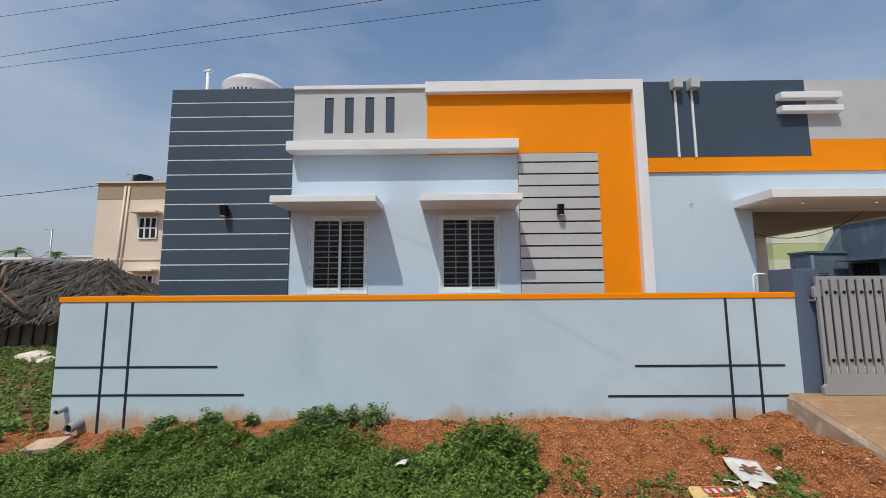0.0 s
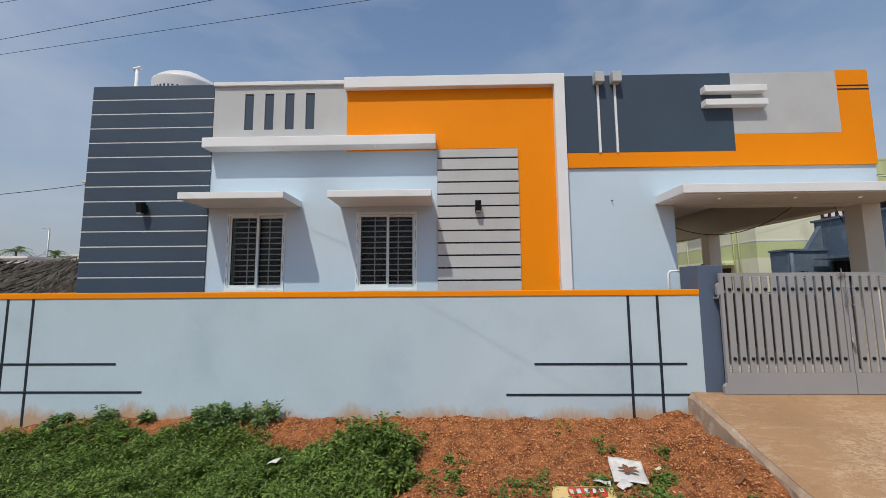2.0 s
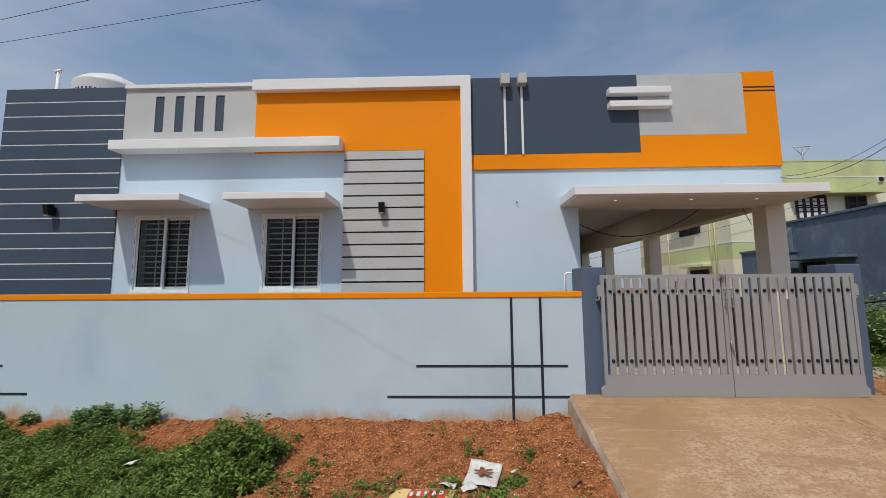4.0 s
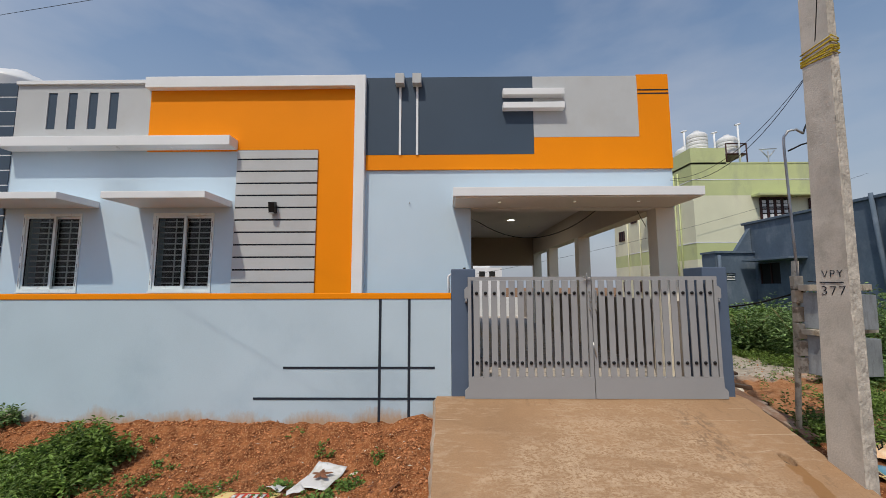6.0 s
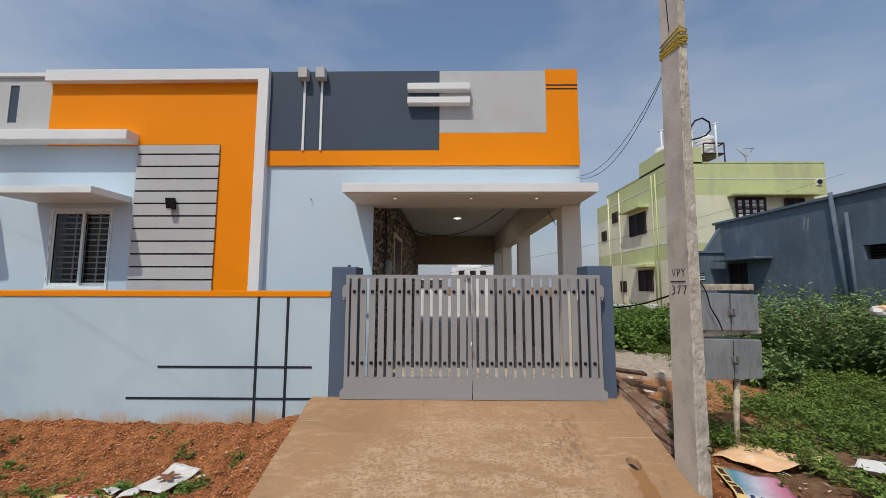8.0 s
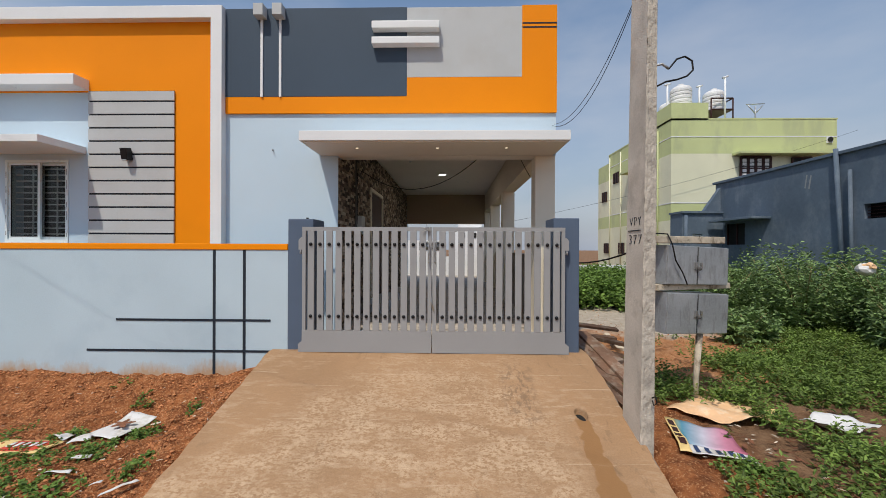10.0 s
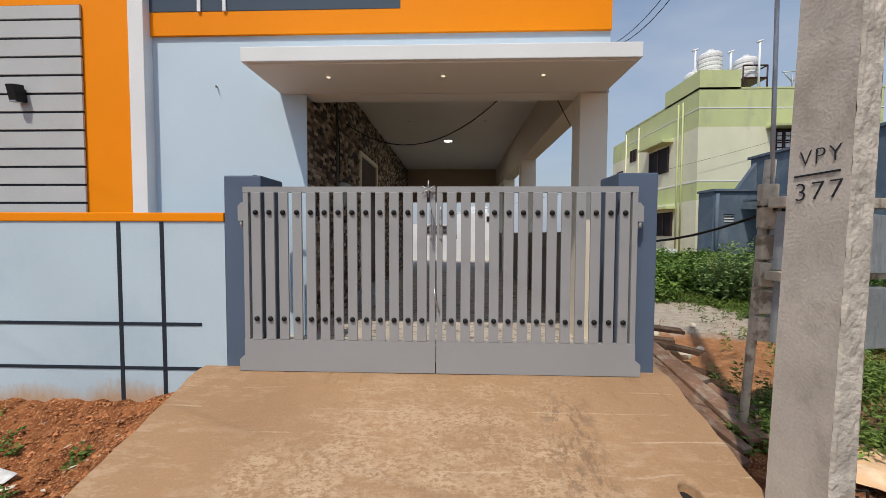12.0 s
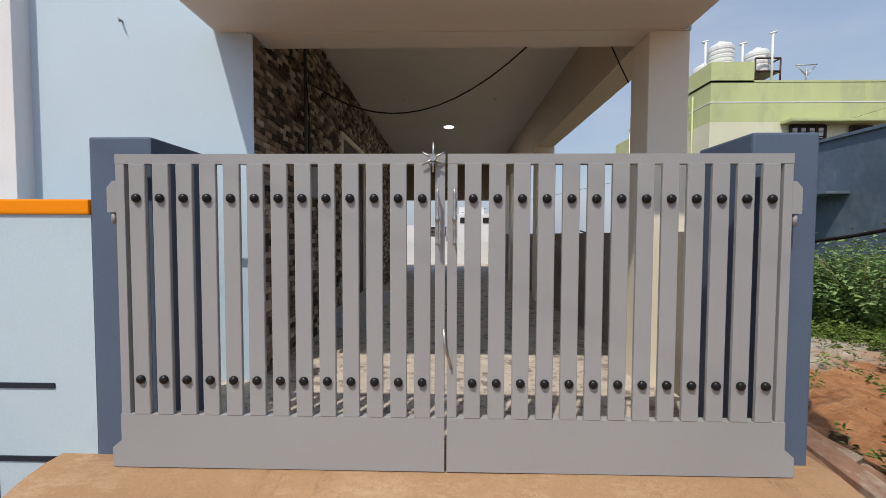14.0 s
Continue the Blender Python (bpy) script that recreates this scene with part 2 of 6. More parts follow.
TILE = cladding_material("stone_cladding", False)
TILE_FAR = cladding_material("stone_cladding_far", True)


def fade_material():
    """A print that fades from teal through lilac to maroon along the banner."""
    m = material("faded_banner_print", (0.5, 0.4, 0.45), 0.5, 0.2, 20, 0.0, 4.0)
    n, l = m.node_tree.nodes, m.node_tree.links
    geo = n.new("ShaderNodeNewGeometry")
    dot = n.new("ShaderNodeVectorMath")
    dot.operation = "DOT_PRODUCT"
    dot.inputs[1].default_value = (0.88, -0.47, 0.0)
    l.new(geo.outputs["Position"], dot.inputs[0])
    reach = n.new("ShaderNodeMapRange")
    reach.inputs["From Min"].default_value, reach.inputs["From Max"].default_value = 5.50, 6.05
    l.new(dot.outputs["Value"], reach.inputs["Value"])
    ramp = n.new("ShaderNodeValToRGB")
    shades = ((0.0, (0.60, 0.55, 0.22)), (0.16, (0.10, 0.30, 0.42)), (0.42, (0.52, 0.50, 0.58)), (0.68, (0.58, 0.24, 0.34)), (1.0, (0.34, 0.06, 0.09)))
    while len(ramp.color_ramp.elements) < 5:
        ramp.color_ramp.elements.new(0.5)
    for e, (pos, c) in zip(ramp.color_ramp.elements, shades):
        e.position, e.color = pos, (*c, 1)
    l.new(reach.outputs["Result"], ramp.inputs["Fac"])
    for node in list(n):
        if node.bl_idname == "ShaderNodeVectorMath" and node.operation == "SCALE":
            l.new(ramp.outputs["Color"], node.inputs[0])
    return m


PRINT_FADE = fade_material()


def glass_material(name, tint):
    m = bpy.data.materials.new(name)
    m.use_nodes = True
    b = m.node_tree.nodes["Principled BSDF"]
    b.inputs["Base Color"].default_value = (*tint, 1)
    b.inputs["Roughness"].default_value = 0.03
    b.inputs["IOR"].default_value = 1.30
    b.inputs["Transmission Weight"].default_value = 1.0
    return m


GLASS = glass_material("tinted_glass", (0.60, 0.64, 0.63))
# near-black colour that stands in for the unlit depth of the rooms
ROOM_SHADE = material("room_shade", (0.010, 0.010, 0.011), 0.9, 0.3, 20, 0.0, 3.0)
BAR = material("grille_paint", (0.70, 0.70, 0.69), 0.5, 0.15, 40, 0.0, 5.0)


def glow_material(name, colour, strength):
    m = bpy.data.materials.new(name)
    m.use_nodes = True
    b = m.node_tree.nodes["Principled BSDF"]
    b.inputs["Emission Color"].default_value = (*colour, 1)
    b.inputs["Emission Strength"].default_value = strength
    return m


SPOT_GLOW = glow_material("warm_spot_lens", (1.0, 0.80, 0.52), 0.8)
PANEL_GLOW = glow_material("white_lamp_lens", (1.0, 0.97, 0.90), 6.0)


def ground_material():
    """Red soil before the wall, orange earth and pale sand on the lot beside the ramp, brown earth elsewhere."""
    m = bpy.data.materials.new("earth")
    m.use_nodes = True
    n, l = m.node_tree.nodes, m.node_tree.links
    bsdf = n["Principled BSDF"]
    geo = n.new("ShaderNodeNewGeometry")
    sep = n.new("ShaderNodeSeparateXYZ")
    l.new(geo.outputs["Position"], sep.inputs[0])

    def tex(scale, detail=6.0, rough=0.6):
        t = n.new("ShaderNodeTexNoise")
        t.inputs["Scale"].default_value, t.inputs["Detail"].default_value, t.inputs["Roughness"].default_value = scale, detail, rough
        l.new(geo.outputs["Position"], t.inputs["Vector"])
        return t.outputs["Fac"]

    def ranged(source, a, b, c=0.0, d=1.0):
        r = n.new("ShaderNodeMapRange")
        for k, v in zip(("From Min", "From Max", "To Min", "To Max"), (a, b, c, d)):
            r.inputs[k].default_value = v
        l.new(source, r.inputs["Value"])
        return r.outputs["Result"]

    def math_node(op, a, b):
        q = n.new("ShaderNodeMath")
        q.operation = op
        for i, v in enumerate((a, b)):
            if isinstance(v, float):
                q.inputs[i].default_value = v
            else:
                l.new(v, q.inputs[i])
        return q.outputs[0]

    def mixed(f, a, b):
        q = n.new("ShaderNodeMix")
        q.data_type = "RGBA"
        l.new(f, q.inputs["Factor"])
        for k, v in (("A", a), ("B", b)):
            if isinstance(v, tuple):
                q.inputs[k].default_value = (*v, 1)
            else:
                l.new(v, q.inputs[k])
        return q.outputs["Result"]

    big, mid, fine = tex(0.9), tex(7.0, 8.0, 0.7), tex(55.0, 4.0, 0.7)
    soil = mixed(ranged(mid, 0.38, 0.62), (0.165, 0.053, 0.020), (0.42, 0.155, 0.058))
    soil = mixed(ranged(fine, 0.53, 0.64), soil, (0.60, 0.32, 0.155))
    earth = mixed(ranged(mid, 0.35, 0.65), (0.165, 0.090, 0.050), (0.29, 0.172, 0.098))
    orange = mixed(ranged(mid, 0.35, 0.65), (0.38, 0.16, 0.065), (0.54, 0.28, 0.14))
    sand = mixed(ranged(mid, 0.35, 0.65), (0.42, 0.35, 0.27), (0.60, 0.53, 0.44))
    wob = ranged(big, 0.3, 0.7, -0.8, 0.8)
    xs, ys = math_node("ADD", sep.outputs["X"], wob), math_node("ADD", sep.outputs["Y"], wob)
    front = math_node("MULTIPLY", ranged(xs, -6.5, -5.0), math_node("MULTIPLY", ranged(xs, 9.3, 8.3), math_node("MULTIPLY", ranged(ys, 1.6, 2.6), ranged(sep.outputs["Y"], 6.0, 5.5))))
    lot = math_node("MULTIPLY", ranged(sep.outputs["X"], 7.9, 8.2), math_node("MULTIPLY", ranged(ys, 5.0, 5.5), ranged(ys, 8.6, 7.9)))
    pale = math_node("MULTIPLY", ranged(sep.outputs["X"], 7.9, 8.2), math_node("MULTIPLY", ranged(ys, 7.5, 8.2), ranged(ys, 11.6, 11.0)))
    colour = mixed(front, earth, soil)
    colour = mixed(lot, colour, orange)
    colour = mixed(pale, colour, sand)
    l.new(colour, bsdf.inputs["Base Color"])
    bsdf.inputs["Roughness"].default_value = 0.97
    bsdf.inputs["Specular IOR Level"].default_value = 0.15
    bp = n.new("ShaderNodeBump")
    bp.inputs["Strength"].default_value, bp.inputs["Distance"].default_value = 1.0, 0.05
    l.new(math_node("ADD", mid, math_node("MULTIPLY", fine, 0.5)), bp.inputs["Height"])
    l.new(bp.outputs["Normal"], bsdf.inputs["Normal"])
    return m


EARTH = ground_material()


def ramp_material():
    """Dusty cement: brown screed, worn pale streaks across the slope, a wet brown trail below the drain."""
    m = material("dusty_ramp_concrete", (0.350, 0.210, 0.113), 0.85, 0.22, 80, 0.5, 1.0)
    n, l = m.node_tree.nodes, m.node_tree.links
    bsdf = n["Principled BSDF"]
    old = bsdf.inputs["Base Color"].links[0].from_socket
    geo = n.new("ShaderNodeNewGeometry")
    sep = n.new("ShaderNodeSeparateXYZ")
    l.new(geo.outputs["Position"], sep.inputs[0])

    def streak(scale, stretch, low, high):
        mp = n.new("ShaderNodeMapping")
        mp.inputs["Scale"].default_value = stretch
        l.new(geo.outputs["Position"], mp.inputs["Vector"])
        t = n.new("ShaderNodeTexNoise")
        t.inputs["Scale"].default_value, t.inputs["Detail"].default_value, t.inputs["Roughness"].default_value = scale, 9.0, 0.72
        l.new(mp.outputs["Vector"], t.inputs["Vector"])
        r = n.new("ShaderNodeMapRange")
        r.inputs["From Min"].default_value, r.inputs["From Max"].default_value = low, high
        l.new(t.outputs["Fac"], r.inputs["Value"])
        return r.outputs["Result"]

    def calc(op, a, b):
        q = n.new("ShaderNodeMath")
        q.operation = op
        q.use_clamp = True
        for i, v in enumerate((a, b)):
            if isinstance(v, float):
                q.inputs[i].default_value = v
            else:
                l.new(v, q.inputs[i])
        return q.outputs[0]

    def layer(fac, colour, under):
        q = n.new("ShaderNodeMix")
        q.data_type = "RGBA"
        l.new(fac, q.inputs["Factor"])
        l.new(under, q.inputs["A"])
        q.inputs["B"].default_value = (*colour, 1)
        return q.outputs["Result"]

    worn = calc("MULTIPLY", calc("MULTIPLY", streak(11.0, (0.5, 1.5, 1.0), 0.49, 0.60), streak(0.8, (1.0, 1.0, 1.0), 0.40, 0.62)), 0.5)
    out = layer(worn, (0.50, 0.36, 0.24), old)
    scuff = calc("MULTIPLY", calc("MULTIPLY", streak(16.0, (0.12, 2.2, 1.0), 0.60, 0.70), streak(1.3, (1.0, 1.0, 1.0), 0.45, 0.6)), 0.55)
    out = layer(scuff, (0.52, 0.40, 0.28), out)
    dark = calc("MULTIPLY", calc("MULTIPLY", streak(7.0, (1.6, 0.7, 1.0), 0.55, 0.70), streak(0.9, (1.2, 1.0, 2.0), 0.46, 0.60)), 0.75)
    out = layer(dark, (0.17, 0.105, 0.06), out)
    # flaked patches with sharp edges on the trodden middle, and thin pale trowel lines across the slope
    def linear(a, b, c):
        """a x + b y + c over the slope."""
        p = n.new("ShaderNodeMath")
        p.operation = "MULTIPLY_ADD"
        p.inputs[1].default_value, p.inputs[2].default_value = a, c
        l.new(sep.outputs["X"], p.inputs[0])
        q = n.new("ShaderNodeMath")
        q.operation = "MULTIPLY_ADD"
        q.inputs[1].default_value = b
        l.new(sep.outputs["Y"], q.inputs[0])
        l.new(p.outputs[0], q.inputs[2])
        return q.outputs[0]

    trodden = calc("MULTIPLY", calc("MULTIPLY", linear(0.62, -0.50, -1.05), 1.0), linear(-2.2, 0.0, 16.4))
    trodden = calc("MULTIPLY", trodden, linear(0.0, -0.9, 4.75))
    patchy = calc("ADD", streak(3.2, (0.8, 1.4, 1.0), 0.42, 0.60), 0.10)
    trodden = calc("MULTIPLY", trodden, patchy)
    flake = calc("MULTIPLY", calc("MULTIPLY", streak(36.0, (0.75, 1.2, 1.0), 0.45, 0.52), trodden), 0.64)
    out = layer(flake, (0.56, 0.41, 0.27), out)
    scraped = calc("MULTIPLY", calc("MULTIPLY", streak(9.0, (2.2, 0.5, 1.0), 0.54, 0.62), streak(30.0, (1.0, 1.0, 1.0), 0.44, 0.54)), calc("MULTIPLY", trodden, 0.45))
    out = layer(scraped, (0.56, 0.41, 0.27), out)
    chipped = calc("MULTIPLY", calc("MULTIPLY", streak(52.0, (0.9, 1.2, 1.0), 0.55, 0.60), patchy), 0.42)
    out = layer(chipped, (0.27, 0.165, 0.092), out)
    blot = calc("MULTIPLY", calc("MULTIPLY", linear(-6.0, 0.0, 43.6), linear(6.0, 0.0, -41.3)), calc("MULTIPLY", linear(0.0, 1.6, -5.9), linear(0.0, -3.0, 14.2)))
    blot = calc("MULTIPLY", calc("MULTIPLY", blot, streak(14.0, (1.4, 0.8, 1.0), 0.48, 0.58)), 0.75)
    out = layer(blot, (0.20, 0.125, 0.075), out)
    drift = n.new("ShaderNodeTexNoise")
    drift.inputs["Scale"].default_value, drift.inputs["Detail"].default_value = 1.6, 3.0
    l.new(geo.outputs["Position"], drift.inputs["Vector"])
    level = n.new("ShaderNodeMath")
    level.operation = "MULTIPLY_ADD"
    level.inputs[1].default_value = 0.07
    l.new(drift.outputs["Fac"], level.inputs[0])
    l.new(sep.outputs["Y"], level.inputs[2])
    lines = None
    for at in (4.70, 4.50, 4.29, 4.07, 3.86, 3.66, 3.45, 3.26, 3.05):
        gap = n.new("ShaderNodeMath")
        gap.operation = "COMPARE"
        gap.inputs[1].default_value, gap.inputs[2].default_value = at, 0.005
        l.new(level.outputs[0], gap.inputs[0])
        lines = gap.outputs[0] if lines is None else calc("ADD", lines, gap.outputs[0])
    broken = calc("MULTIPLY", streak(5.0, (0.5, 1.0, 1.0), 0.50, 0.62), 0.55)
    out = layer(calc("MULTIPLY", lines, broken), (0.55, 0.42, 0.29), out)
    # wet trail
    line = n.new("ShaderNodeMath")
    line.operation = "MULTIPLY_ADD"
    line.inputs[1].default_value, line.inputs[2].default_value = 0.02, -7.63 - 0.02 * 3.9
    l.new(sep.outputs["Y"], line.inputs[0])
    off = n.new("ShaderNodeMath")
    wav = n.new("ShaderNodeTexNoise")
    wav.inputs["Scale"].default_value = 6.0
    l.new(geo.outputs["Position"], wav.inputs["Vector"])
    wx = n.new("ShaderNodeMath")
    wx.operation = "MULTIPLY_ADD"
    wx.inputs[1].default_value = 0.17
    l.new(wav.outputs["Fac"], wx.inputs[0])
    l.new(sep.outputs["X"], wx.inputs[2])
    l.new(wx.outputs[0], off.inputs[0])
    l.new(line.outputs[0], off.inputs[1])
    ab = n.new("ShaderNodeMath")
    ab.operation = "ABSOLUTE"
    l.new(off.outputs[0], ab.inputs[0])
    near = n.new("ShaderNodeMapRange")
    near.inputs["From Min"].default_value, near.inputs["From Max"].default_value = 0.048, 0.036
    widen = n.new("ShaderNodeMath")
    widen.operation = "MULTIPLY_ADD"
    widen.inputs[1].default_value = 0.075
    l.new(sep.outputs["Y"], widen.inputs[0])
    l.new(ab.outputs[0], widen.inputs[2])
    shifted = n.new("ShaderNodeMath")
    shifted.operation = "SUBTRACT"
    shifted.inputs[1].default_value = 0.075 * 3.9
    l.new(widen.outputs[0], shifted.inputs[0])
    l.new(shifted.outputs[0], near.inputs["Value"])
    below = n.new("ShaderNodeMapRange")
    below.inputs["From Min"].default_value, below.inputs["From Max"].default_value = 3.90, 3.84
    l.new(sep.outputs["Y"], below.inputs["Value"])
    out = layer(calc("MULTIPLY", calc("MULTIPLY", near.outputs["Result"], below.outputs["Result"]), 0.82), (0.255, 0.128, 0.048), out)
    l.new(out, bsdf.inputs["Base Color"])
    return m


RAMP = ramp_material()

# the round lamp in the portico ceiling
lamp_data = bpy.data.lights.new("portico_lamp", "AREA")
lamp_data.shape, lamp_data.size, lamp_data.energy, lamp_data.color = "DISK", 0.16, 6.0, (1.0, 0.93, 0.82)
new("portico_lamp", lamp_data).location = (6.18, 10.25, 3.38)


# ---- builders ----
def thing(name, label, category, at=(0, 0, 0), group="", kind=""):
    ob = new(name)
    ob.empty_display_size = 0.1
    ob.location = at
    return tagged(ob, label, category, group, kind)


def part(name, bm, mat, parent=None, label="", smooth=False):
    me = bpy.data.meshes.new(name)
    bmesh.ops.recalc_face_normals(bm, faces=bm.faces)
    bm.to_mesh(me)
    bm.free()
    me.materials.append(mat)
    if smooth:
        for p in me.polygons:
            p.use_smooth = True
    return linked(name, me, parent, label)


def world_of(ob):
    m = ob.matrix_basis.copy()
    if ob.parent:
        m = world_of(ob.parent) @ ob.matrix_parent_inverse @ m
    return m


def linked(name, me, parent=None, label="", m=None):
    ob = new(name, me)
    if parent:
        ob.parent = parent
        ob.matrix_parent_inverse = world_of(parent).inverted()
    if m is not None:
        ob.matrix_basis = m
    if label:
        ob["label"] = label
    return ob


def add_box(bm, x0, x1, y0, y1, z0, z1, m=None):
    vs = [bm.verts.new(Vector(p) if m is None else m @ Vector(p)) for p in
          ((x0, y0, z0), (x1, y0, z0), (x1, y1, z0), (x0, y1, z0), (x0, y0, z1), (x1, y0, z1), (x1, y1, z1), (x0, y1, z1))]
    for f in ((0, 3, 2, 1), (4, 5, 6, 7), (0, 1, 5, 4), (1, 2, 6, 5), (2, 3, 7, 6), (3, 0, 4, 7)):
        bm.faces.new([vs[i] for i in f])
    return vs


def bevelled(bm, width, segments=2):
    bmesh.ops.bevel(bm, geom=list(bm.edges), offset=width, segments=segments, affect="EDGES", profile=0.6)


def box(name, x0, x1, y0, y1, z0, z1, mat, parent=None, label="", bevel=0.0, m=None):
    bm = bmesh.new()
    add_box(bm, x0, x1, y0, y1, z0, z1, m)
    if bevel:
        bmesh.ops.recalc_face_normals(bm, faces=bm.faces)
        bevelled(bm, bevel)
    return part(name, bm, mat, parent, label)


def add_tube(bm, points, radii, seg=10, cap=True):
    pts = [Vector(p) for p in points]
    if not isinstance(radii, (list, tuple)):
        radii = [radii] * len(pts)
    rings, side = [], None
    for i, p in enumerate(pts):
        d = (pts[min(i + 1, len(pts) - 1)] - pts[max(i - 1, 0)]).normalized()
        if side is None:
            side = d.orthogonal().normalized()
        side = (side - d * side.dot(d)).normalized()
        up = d.cross(side)
        rings.append([bm.verts.new(p + radii[i] * (math.cos(a) * side + math.sin(a) * up)) for a in (2 * math.pi * k / seg for k in range(seg))])
    for a, b in zip(rings, rings[1:]):
        for k in range(seg):
            f = bm.faces.new((a[k], a[(k + 1) % seg], b[(k + 1) % seg], b[k]))
            f.smooth = True
    if cap:
        bm.faces.new(rings[0][::-1])
        bm.faces.new(rings[-1])


def tube(name, points, radii, mat, parent=None, label="", seg=10):
    bm = bmesh.new()
    add_tube(bm, points, radii, seg)
    return part(name, bm, mat, parent, label)


def sag(p, q, drop, n=14):
    p, q = Vector(p), Vector(q)
    return [p.lerp(q, i / n) - Vector((0, 0, 4 * drop * (i / n) * (1 - i / n))) for i in range(n + 1)]


def add_wall(bm, xs, zs, y0, y1, holes, axis="x"):
    """A wall slab along x (or y) with rectangular holes clean through it."""
    us = sorted({*xs, *(h[0] for h in holes), *(h[1] for h in holes)})
    ws = sorted({*zs, *(h[2] for h in holes), *(h[3] for h in holes)})

    def solid(i, j):
        if not (0 <= i < len(us) - 1 and 0 <= j < len(ws) - 1):
            return False
        u, w = (us[i] + us[i + 1]) / 2, (ws[j] + ws[j + 1]) / 2
        return not any(h[0] < u < h[1] and h[2] < w < h[3] for h in holes)

    made = {}

    def v(i, j, y):
        if (i, j, y) not in made:
            made[i, j, y] = bm.verts.new((us[i], y, ws[j]) if axis == "x" else (y, us[i], ws[j]))
        return made[i, j, y]

    for i in range(len(us) - 1):
        for j in range(len(ws) - 1):
            if solid(i, j):
                for y in (y0, y1):
                    bm.faces.new((v(i, j, y), v(i + 1, j, y), v(i + 1, j + 1, y), v(i, j + 1, y)))
                for di, dj, a, b in ((-1, 0, (i, j), (i, j + 1)), (1, 0, (i + 1, j), (i + 1, j + 1)), (0, -1, (i, j), (i + 1, j)), (0, 1, (i, j + 1), (i + 1, j + 1))):
                    if not solid(i + di, j + dj):
                        bm.faces.new((v(*a, y0), v(*b, y0), v(*b, y1), v(*a, y1)))


def add_prism(bm, outline, y0, y1):
    """A flat outline of (x, z) points given depth along y."""
    a, b = [bm.verts.new((x, y0, z)) for x, z in outline], [bm.verts.new((x, y1, z)) for x, z in outline]
    bm.faces.new(a)
    bm.faces.new(b[::-1])
    for i in range(len(a)):
        j = (i + 1) % len(a)
        bm.faces.new((a[i], b[i], b[j], a[j]))


def lettering(name, text, size, m, mat, parent, label=""):
    cu = bpy.data.curves.new(name, "FONT")
    cu.body, cu.size, cu.extrude, cu.align_x, cu.align_y, cu.offset, cu.space_character = text, size, 0.001, "CENTER", "CENTER", -0.0022, 1.15
    ob = bpy.data.objects.new(name, cu)
    scene.collection.objects.link(ob)
    me = bpy.data.meshes.new_from_object(ob.evaluated_get(bpy.context.evaluated_depsgraph_get()))
    bpy.data.objects.remove(ob)
    me.transform(m)
    me.materials.clear()
    me.materials.append(mat)
    return linked(name, me, parent, label)


# ---- ground ----
def smooth_step(t):
    t = np.clip(t, 0, 1)
    return t * t * (3 - 2 * t)


def ground_height(x, y):
    x, y = np.asarray(x, float), np.asarray(y, float)
    foot = 0.035 - 0.15 * smooth_step((-2.6 - x) / 1.8)
    bank = foot + (-0.27 - foot) * smooth_step((4.98 - y) / 0.75)
    right = -0.11 - 0.15 * smooth_step((3.4 - y) / 1.0)
    t = smooth_step((x - 7.86) / 0.35)
    h = bank * (1 - t) + right * t
    # soil heaped against the side of the ramp
    heap = 0.325 + 0.29 * (y - 4.84) - 0.09 - 0.19 * smooth_step((y - 4.0) / 0.8)
    t = smooth_step((x - 3.70) / 0.5) * smooth_step((4.5 - x) / 0.12) * smooth_step((y - 3.0) / 0.4) * smooth_step((4.99 - y) / 0.05)
    h = h * (1 - t) + np.maximum(h, heap) * t
    left = -0.22
    t = smooth_step((-4.7 - x) / 0.6)
    h = h * (1 - t) + (left + 0.10 * smooth_step((y - 4.2) / 0.5) * smooth_step((x + 6.0) / 1.2)) * t
    return h


def ground_sheet():
    far = [14, 17, 21, 26, 33, 42, 55, 75, 110, 170, 270, 420]
    xs = np.array([-v - 6 for v in far[::-1]] + [-18, -16, -14, -12, -10.5, -9.2] + list(np.arange(-8.2, 11.6, 0.07)) + [12, 12.6, 13.4, 14.4, 16, 18, 20.5, 23] + [v + 13 for v in far])
    ys = np.array([-v for v in far[::-1]] + [-11, -8, -5, -2.5, -0.5, 0.8, 1.6, 2.2, 2.6] + list(np.arange(2.9, 8.2, 0.07)) + [8.4, 8.7, 9.1, 9.6, 10.2, 11, 12, 13, 14.5, 16, 18, 20, 23, 26] + [v + 16 for v in far])
    gx, gy = np.meshgrid(xs, ys)
    gz = ground_height(gx, gy)
    nx = len(xs)
    co = np.stack([gx.ravel(), gy.ravel(), gz.ravel()], 1)
    near = (co[:, 0] > -8.3) & (co[:, 0] < 11.7) & (co[:, 1] > 2.8) & (co[:, 1] < 8.3)
    for i in np.nonzero(near)[0]:
        p = Vector(co[i])
        co[i, 2] += 0.035 * noise.noise(p * 1.7) + 0.045 * noise.noise(p * 5.5) + 0.034 * noise.noise(p * 13.0)
    faces = [(r * nx + c, r * nx + c + 1, (r + 1) * nx + c + 1, (r + 1) * nx + c) for r in range(len(ys) - 1) for c in range(nx - 1)]
    me = bpy.data.meshes.new("ground")
    me.from_pydata(co.tolist(), [], faces)
    me.materials.append(EARTH)
    for p in me.polygons:
        p.use_smooth = True
    return tagged(new("ground", me), "red soil bank and brown earth with stones", "ground", kind="structure")


ground_sheet()

# ---- ramp before the gate ----
RAMP_X0, RAMP_X1 = 4.35, 7.96


